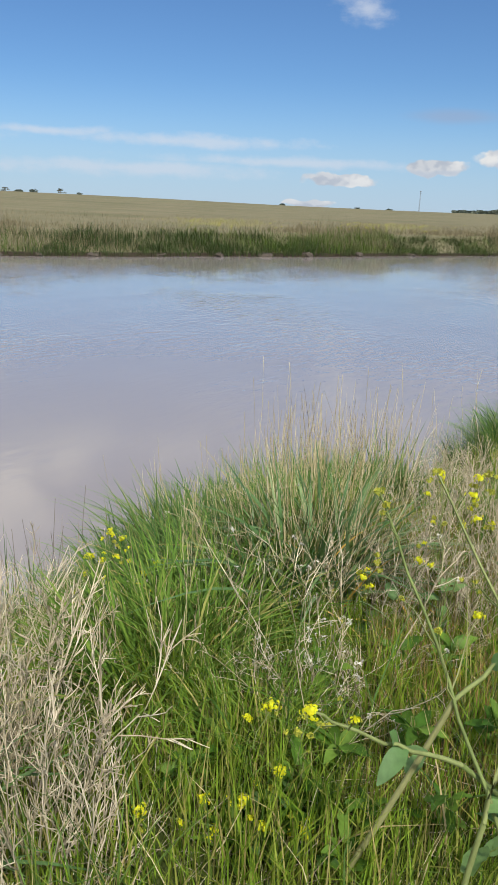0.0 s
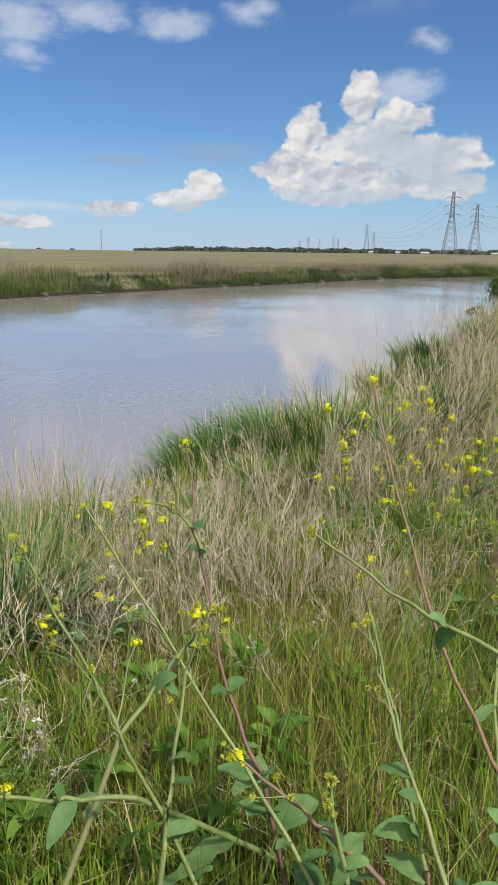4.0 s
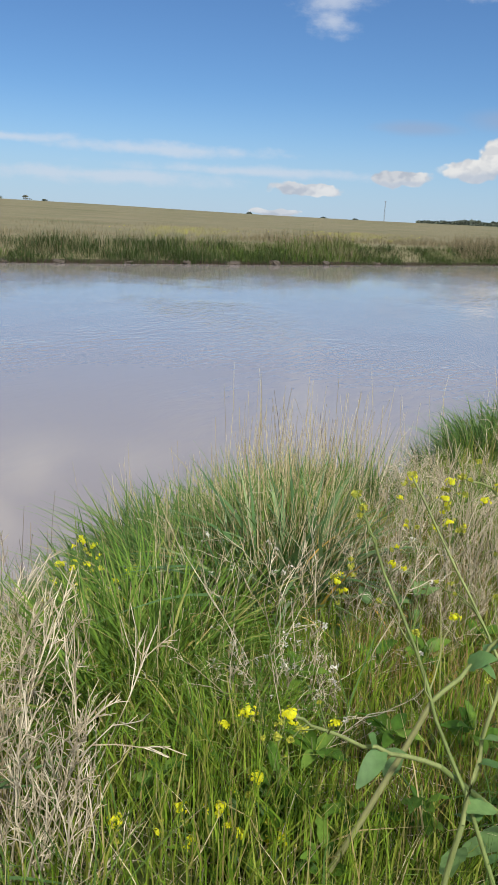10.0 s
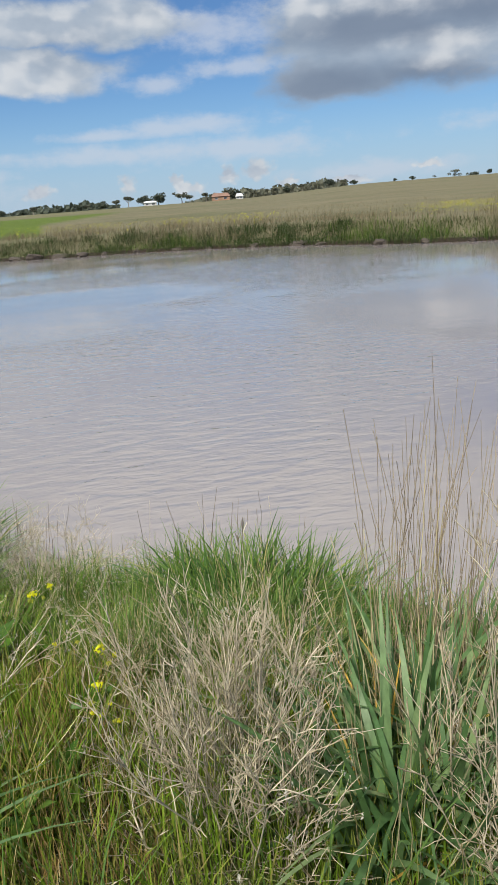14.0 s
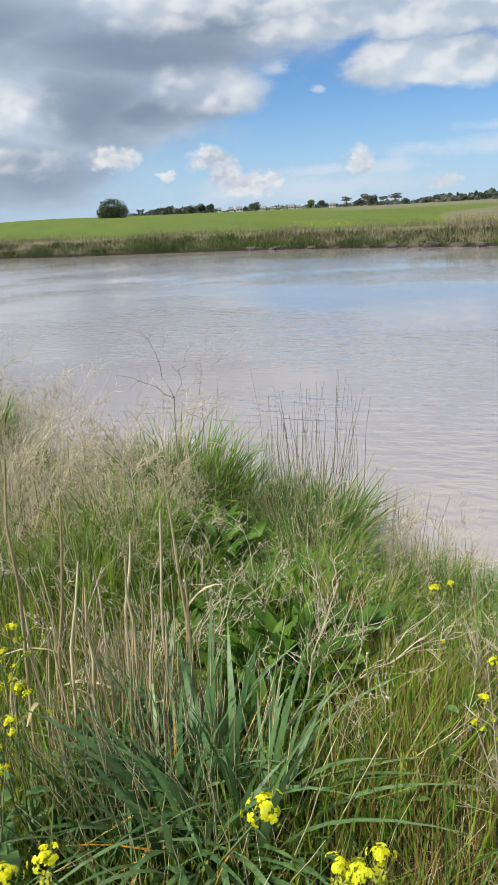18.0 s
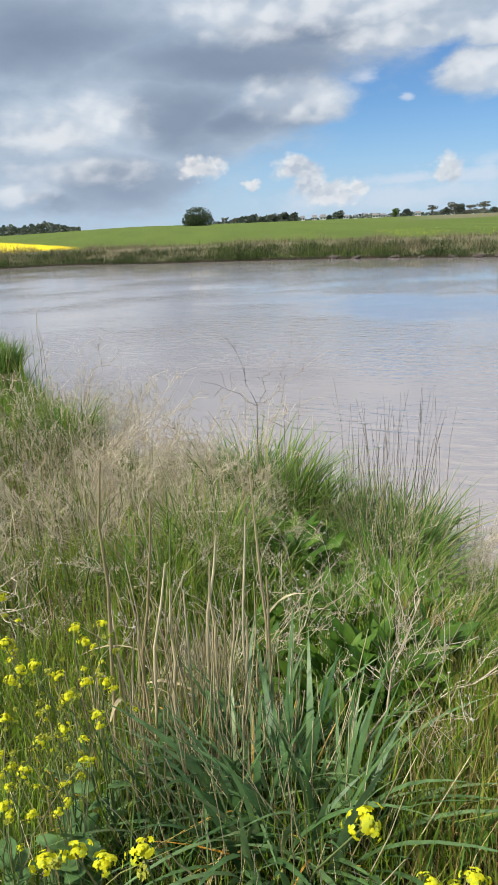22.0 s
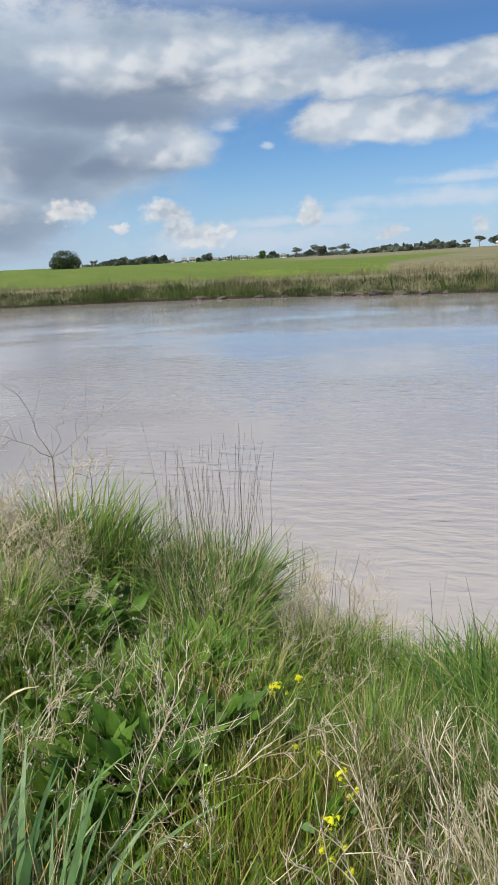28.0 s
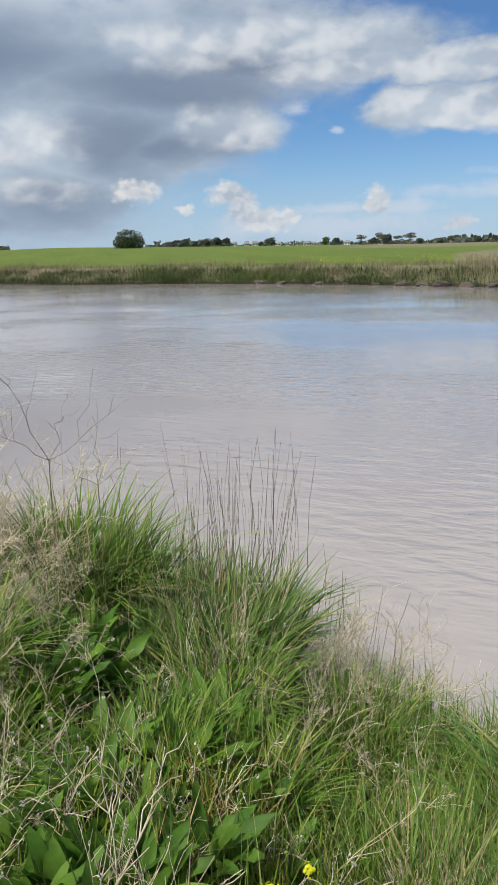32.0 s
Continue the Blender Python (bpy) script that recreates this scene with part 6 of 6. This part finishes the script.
DOCKS = [(-77.2, 2.34, 1.0), (-73.3, 2.36, 0.9), (-75.2, 2.45, 1.0), (-84.5, 3.14, 1.0), (-74.0, 3.04, 0.9), (-69.5, 2.97, 0.9), (-77.8, 2.66, 0.9), (-89.0, 2.97, 0.9), (-72.9, 1.7, 0.8), (-82.1, 3.45, 1.2), (-82.3, 3.3, 1.1), (-72.8, 3.0, 1.0),
         (-68.5, 3.06, 0.9), (-65.2, 3.1, 0.85), (-79.4, 2.75, 0.9), (-73.9, 2.62, 0.8), (-71.1, 2.57, 0.9), (-80.3, 2.6, 0.8), (-70.5, 2.9, 0.9), (-76.0, 3.3, 0.9), (-66.5, 3.45, 0.8), (4.4, 1.45, 0.7), (1.5, 1.4, 0.6), (8.4, 1.5, 0.6),
         (-83.8, 3.6, 1.1), (-77.9, 2.8, 0.9), (-75.4, 2.75, 0.85), (-82.6, 2.75, 0.9), (-84.6, 2.5, 0.8), (-79.0, 3.1, 0.9), (-86.0, 2.7, 0.8), (-71.8, 3.3, 0.9),
         (-80.2, 3.55, 1.3), (-81.6, 3.75, 1.2), (-78.6, 2.3, 1.0), (-76.6, 2.05, 1.0), (-80.6, 2.2, 1.0), (-74.8, 2.2, 1.0), (-72.2, 2.15, 0.8), (-79.8, 2.0, 1.0), (-77.4, 3.05, 1.0), (-73.2, 3.4, 1.0),
         (-70.2, 3.5, 0.9), (-67.6, 2.7, 0.9), (-82.0, 1.95, 0.9), (-63.0, 2.2, 0.8), (-66.0, 1.8, 0.8)]


def build_docks():
    rng = np.random.default_rng(91)
    protos = []
    for i, (az, r, size) in enumerate(DOCKS):
        size *= 0.86
        place, turn = at(az, r), rng.uniform(0, 6.3)
        if i < 3:
            ob = dock_proto(400 + i)
            ob.location, ob.rotation_euler, ob.scale = place, (0, 0, turn), (size, size, size)
            protos.append(ob)
        else:
            placed(protos[i % 3], place, turn, size)


build_docks()

# azimuth, distance, size
WEEDS = [(6.5, 1.5, 0.5), (10.2, 1.6, 0.5), (13.5, 1.45, 0.45), (17.0, 1.7, 0.5), (20.5, 1.5, 0.45), (24.0, 1.75, 0.5), (28.0, 1.6, 0.5), (31.5, 1.9, 0.5), (35.0, 1.7, 0.45), (8.0, 1.95, 0.45), (14.5, 2.1, 0.5),
         (19.0, 2.2, 0.5), (23.0, 2.4, 0.5), (27.5, 2.3, 0.5), (32.0, 2.5, 0.5), (36.5, 2.3, 0.5), (-1.0, 1.6, 0.45), (-4.5, 1.55, 0.4), (11.8, 1.3, 0.45), (-67.5, 1.6, 0.4), (-62.5, 1.95, 0.35), (-69.5, 1.85, 0.4)]


def build_weeds():
    rng = np.random.default_rng(93)
    protos = []
    for i, (az, r, size) in enumerate(WEEDS):
        place, turn = at(az, r, 0.03), rng.uniform(0, 6.3)
        if i < 2:
            top = thing("leafy_weed", "small leafy green weed among the grass", "plant", "leafy weeds on the near bank", place, turn, size)
            n = 11
            a = np.arange(n) * 2.4 + rng.normal(0, 0.2, n)
            for j in range(n):
                shape, ln, rise = Shape(), rng.uniform(0.12, 0.2), rng.uniform(0.0, 0.28)
                leaf_sheets(shape, rng, np.array([[0.03 * math.sin(a[j]), 0.03 * math.cos(a[j]), rise]]), np.array([[math.sin(a[j]), math.cos(a[j]), rng.uniform(0.3, 1.4)]]),
                            np.array([ln]), np.array([ln * rng.uniform(0.35, 0.5)]), 0.5, 7, 0.3, 0.08)
                part("leaf", shape.mesh("leaf", "dock"), top)
            stem = stalks(rng, np.array([[0, 0, -0.08]]), np.array([[0.0, 0.0, 1.0]]), np.array([0.38]), 0.06, 5)
            part("stem", Shape().tubes(stem, taper(0.006, 0.004, 1, 5), 4).mesh("stem", "stem"), top)
            protos.append(top)
        else:
            placed(protos[i % 2], place, turn, size)


build_weeds()


# ---- wild mustard ----
def flower_mesh(seed, n=26, spread=0.023, petal=0.0055):
    """A domed head of small four-petalled flowers."""
    rng = np.random.default_rng(seed)
    shape = Shape()
    a, e = rng.uniform(0, 2 * math.pi, n), rng.uniform(-0.35, 1.5, n)
    far_out = rng.uniform(0.35, 1.3, (n, 1))
    axis = np.stack([np.cos(a) * np.cos(e), np.sin(a) * np.cos(e), np.sin(e)], 1)
    c = axis * spread * far_out * [1, 1, 0.65]
    for q in range(4):
        u = unit(np.cross(axis, [0.3, 0.2, 0.9]))
        v = np.cross(axis, u)
        d = u * math.cos(q * math.pi / 2) + v * math.sin(q * math.pi / 2)
        s = np.cross(axis, d)
        p = np.stack([c, c + d * petal * 0.6 + axis * 0.001, c + d * petal * 1.15 - axis * 0.0008], 1)
        shape.ribbons(p, np.repeat([[petal * 0.35, petal * 1.0, petal * 0.75]], n, 0), s)
    return shape.mesh("flower_head", "petal")


def bud_mesh(seed):
    rng = np.random.default_rng(seed)
    return crown_of(rng, 46, [(0, 0, 0.004, 0.013, 0.013, 0.009)], 0.006).mesh("flower_bud", "bud")


FLOWERS = [flower_mesh(500 + i) for i in range(4)]
BUDS = [bud_mesh(510 + i) for i in range(2)]


def curve_through(a, b, c, k=12):
    """A bent line from a by b to c."""
    a, b, c = np.array(a), np.array(b), np.array(c)
    m = 2 * b - 0.5 * (a + c)
    t = np.linspace(0, 1, k)[:, None]
    return (a * (1 - t) ** 2 + 2 * m * t * (1 - t) + c * t ** 2)[None]


def add_head(rng, top, tip, size, buds_only=False):
    ob = part("flower_bud" if buds_only else "flower_head", BUDS[rng.integers(2)] if buds_only else FLOWERS[rng.integers(4)], top, "tight green-yellow buds" if buds_only else "yellow flower head")
    ob.location = Vector(tip) - top.location
    ob.rotation_euler = (rng.normal(0, 0.3), rng.normal(0, 0.3), rng.uniform(0, 6.3))
    ob.scale = (size, size, size)


def mustard(rng, stems, thick=0.0048, leaves=5, red=False, head=1.0, leaf_size=0.12, bloom=0.5, shoots=4):
    """Stems as (foot, mid, tip); each carries leaves, side shoots and a flower head."""
    foot = np.array(stems[0][0])
    root = Vector((foot[0], foot[1], float(grounds(foot[0], foot[1]))))
    top = thing("mustard_plant", "tall wild mustard with yellow flower heads and toothed green leaves", "plant", "wild mustard plants", root)
    off = np.array(root)
    for i, (a, b, c) in enumerate(stems):
        p = curve_through(a, b, c, 12) - off
        p[0, 1:-1] += rng.normal(0, 0.003, (10, 3))
        part("stem", Shape().tubes(p, taper(thick, thick * 0.45, 1, 12), 5).mesh("stem", "redstem" if red and i % 2 else "stem"), top)
        add_head(rng, top, c, head, rng.uniform() > bloom + 0.4)
        add_head(rng, top, np.array(c) + rng.normal(0, 0.018, 3) - [0, 0, 0.02], head * 0.8, True)
        st, wy, ln = offshoots(rng, p, shoots, 0.22, 0.7, 0.45, 0.95, 0.25)
        q = stalks(rng, st, wy, np.minimum(ln, 0.16), 0.12, 5)
        for j in range(len(q)):
            part("side_shoot", Shape().tubes(q[j:j + 1], taper(thick * 0.4, thick * 0.25, 1, 5), 3).mesh("side_shoot", "stem"), top)
            add_head(rng, top, q[j, -1] + off, head * rng.uniform(0.45, 0.8), rng.uniform() > bloom)
        st, wy, ln = offshoots(rng, p, leaves, 0.2, 1.1, 0.02, 0.42, -0.05)
        for j in range(leaves):
            size = leaf_size * rng.uniform(0.55, 1.1)
            shape = Shape()
            leaf_sheets(shape, rng, st[j:j + 1], wy[j:j + 1], np.array([size]), np.array([size * rng.uniform(0.42, 0.6)]), 0.45, 7, 0.22, 0.06)
            part("leaf", shape.mesh("leaf", "leaf"), top)
    return top


def down(p, q, k=1.0):
    """Where a stem that runs from q down to p meets the ground."""
    p, q = np.array(p), np.array(q)
    d = p - q
    d[:2] *= 0.45
    z = float(grounds(p[0], p[1])) - 0.02
    return tuple(p + d * ((z - p[2]) / min(-0.05, d[2])))

# foot, middle and tip of the long stems beside the standing place
MUSTARD_A = [((0.59, 1.10, 1.23), (0.47, 1.28, 1.56), (0.30, 1.46, 1.96)),
             ((0.48, 1.22, 1.45), (0.29, 1.20, 1.53), (0.15, 1.16, 1.62)),
             ((0.47, 1.29, 1.56), (0.60, 1.31, 1.69), (0.68, 1.29, 1.80)),
             ((0.52, 1.16, 1.36), (0.58, 1.24, 1.58), (0.64, 1.29, 1.80))]
MUSTARD_B = [((0.81, 1.06, 1.25), (0.66, 1.43, 1.58), (0.49, 1.71, 1.92)),
             ((0.79, 1.28, 1.37), (0.77, 1.51, 1.58), (0.81, 1.87, 2.01)),
             ((0.79, 1.66, 1.75), (0.75, 1.72, 1.85), (0.63, 1.73, 1.91)),
             ((0.88, 0.91, 1.37), (0.76, 1.00, 1.49), (0.64, 1.07, 1.61)),
             ((0.81, 0.93, 1.38), (0.80, 0.97, 1.49), (0.80, 0.98, 1.57))]
MUSTARD_C = [((0.98, 0.91, 1.36), (1.04, 1.12, 1.53), (1.08, 1.35, 1.78)),
             ((1.16, 0.79, 1.49), (1.20, 1.16, 1.64), (1.35, 1.76, 2.18)),
             ((1.00, 0.87, 1.35), (0.99, 1.06, 1.59), (0.97, 1.15, 1.78))]
MUSTARD_D = [((1.12, 0.82, 1.82), (1.04, 1.06, 1.84), (0.95, 1.37, 1.91)),
             ((1.09, 0.78, 1.42), (1.21, 1.00, 1.56), (1.46, 1.27, 1.82))]
# flower heads of the others
MUSTARD_EAST = [(2.48, 3.57, 1.61), (2.42, 3.57, 1.50), (2.36, 3.59, 1.44), (2.31, 3.55, 1.24), (2.37, 3.55, 1.33), (2.51, 3.44, 1.30), (2.60, 3.45,
    1.48), (2.69, 3.44, 1.68), (2.80, 3.36, 1.70), (2.89, 3.27, 1.62), (3.12, 3.12, 1.86), (3.18, 3.04, 1.72), (3.12, 3.06, 1.61), (2.99, 3.14, 1.49),
    (2.90, 3.18, 1.39), (2.94, 3.15, 1.40), (2.82, 3.28, 1.48), (2.86, 3.19, 1.32), (2.95, 3.12, 1.34), (3.08, 3.01, 1.36), (2.64, 3.36, 1.31), (2.71,
    3.32, 1.35), (2.67, 3.29, 1.19), (2.58, 3.35, 1.18), (2.83, 3.15, 1.16), (2.86, 3.12, 1.15), (2.66, 3.25, 1.08), (2.75, 3.16, 1.05), (2.99, 2.95,
    1.06)]
MUSTARD_EAST_NEAR = [(2.24, 2.03, 1.31), (2.27, 2.02, 1.36), (2.25, 1.96, 1.23), (1.89, 2.43, 1.51), (1.72, 2.66, 1.89)]
MUSTARD_BANK = [(-0.58, 2.92, 1.13), (-0.67, 2.86, 1.05), (-0.55, 2.88, 1.04), (-0.61, 2.86, 1.03), (-0.53, 2.92, 1.11), (-0.37, 2.89, 1.01), (-0.43,
    2.86, 0.97), (-0.39, 2.83, 0.90), (-0.72, 2.77, 0.92), (-0.59, 2.73, 0.79)]
MUSTARD_FRONT = [(0.10, 1.57, 1.31), (0.19, 1.56, 1.31), (0.12, 1.47, 1.19), (-0.22, 1.39, 1.13), (0.18, 1.37, 1.10), (-0.07, 1.42, 1.14), (0.03,
    1.42, 1.14), (0.08, 1.38, 1.10), (0.35, 1.32, 1.08)]
MUSTARD_MID = [(0.68, 2.35, 1.68), (0.81, 2.31, 1.68), (0.79, 2.30, 1.62), (0.80, 2.26, 1.55), (0.48, 2.27, 1.37), (0.43, 2.25, 1.32), (0.73, 2.02,
    1.09)]
MUSTARD_WEST = [(-1.66, -0.46, 1.80), (-1.64, -0.28, 1.68), (-1.65, -0.30, 1.71), (-1.66, -0.24, 1.71), (-1.59, -0.42, 1.66), (-1.62, -0.45, 1.71),
    (-1.60, -0.39, 1.66), (-1.59, -0.34, 1.63), (-1.59, -0.28, 1.61), (-1.59, -0.24, 1.60), (-1.58, -0.44, 1.64), (-1.56, -0.38, 1.59), (-1.57, -0.32,
    1.59), (-1.53, -0.33, 1.54), (-1.55, -0.26, 1.55), (-1.51, -0.38, 1.53), (-1.47, -0.41, 1.49), (-1.42, -0.45, 1.45), (-1.53, -0.45, 1.58), (-1.49,
    -0.29, 1.48)]
MUSTARD_WEST_NEAR = [(-0.65, 0.10, 2.07), (-0.81, -0.11, 1.91), (-0.80, -0.18, 1.93), (-0.79, -0.15, 1.92), (-0.78, -0.19, 1.88), (-0.82, -0.22, 1.90), (-0.74, 0.245, 1.885), (-0.66, 0.19, 1.96), (-0.75, 0.20, 1.87)]
MUSTARD_SINGLE = [(-1.71, 0.99, 1.34), (-1.67, 0.94, 1.26), (-1.66, 0.73, 1.12), (-1.87, 0.89, 1.50)]


def build_front_mustard():
    rng = np.random.default_rng(95)
    for stems, red in ((MUSTARD_A, False), (MUSTARD_B, True), (MUSTARD_C, True), (MUSTARD_D, False)):
        out = list(stems)
        top = mustard(rng, out, 0.0058, 3, red, 0.85, 0.075, 0.12)
        top_at = np.array(top.location)
        # lower stems down to the soil, with large leaves about the foot
        count = 1 if stems is MUSTARD_A else 9
        for a, b, c in out:
            f = down(a, b)
            if f[2] < a[2] - 0.03 and a[2] < 1.75:
                p = curve_through(f, (np.array(f) + np.array(a)) / 2 + rng.normal(0, 0.01, 3), a, 8) - top_at
                part("stem", Shape().tubes(p, taper(0.0078, 0.0062, 1, 8), 5).mesh("stem", "redstem" if red else "stem"), top)
                st, wy, ln = offshoots(rng, p, count, 0.3, 1.1, 0.1, 1.0, 0.1)
                for j in range(count):
                    size = rng.uniform(0.06, 0.13)
                    shape = Shape()
                    leaf_sheets(shape, rng, st[j:j + 1], wy[j:j + 1], np.array([size]), np.array([size * rng.uniform(0.45, 0.62)]), 0.5, 8, 0.2, 0.06)
                    part("leaf", shape.mesh("leaf", "leaf"), top)


build_front_mustard()


def build_mustards():
    rng = np.random.default_rng(97)
    for heads, per, thick, head, leaf in ((MUSTARD_EAST, 5, 0.0028, 1.3, 0.09), (MUSTARD_EAST_NEAR, 2, 0.003, 1.1, 0.1), (MUSTARD_BANK, 4, 0.0022, 0.85, 0.07), (MUSTARD_FRONT, 3, 0.0022, 0.85, 0.08),
                                          (MUSTARD_MID, 3, 0.003, 1.0, 0.08), (MUSTARD_WEST, 5, 0.0026, 0.72, 0.09), (MUSTARD_WEST_NEAR, 3, 0.0026, 0.72, 0.07), (MUSTARD_SINGLE, 1, 0.0018, 0.75, 0.05)):
        for i in range(0, len(heads), per):
            group = np.array(heads[i:i + per])
            mid = group.mean(0)
            gx, gy = mid[0] + rng.normal(0, 0.05), mid[1] + rng.normal(0, 0.05)
            if np.hypot(gx, gy) < 0.9:
                gx, gy = gx * 1.15, gy * 1.15
            foot = np.array([gx, gy, float(grounds(gx, gy)) - 0.02])
            stems = []
            for h in group:
                h = np.array([h[0], h[1], max(h[2], foot[2] + 0.08)])
                bow = foot * 0.5 + h * 0.5
                bow[:2] += (foot[:2] - h[:2]) * 0.25 + rng.normal(0, 0.02, 2)
                stems.append((tuple(foot), tuple(bow), tuple(h)))
            near = heads is MUSTARD_WEST_NEAR
            mustard(rng, stems, thick, 1 if near else 3, False, head, leaf, 0.6 if near else 0.5, 0 if near else 4)


build_mustards()
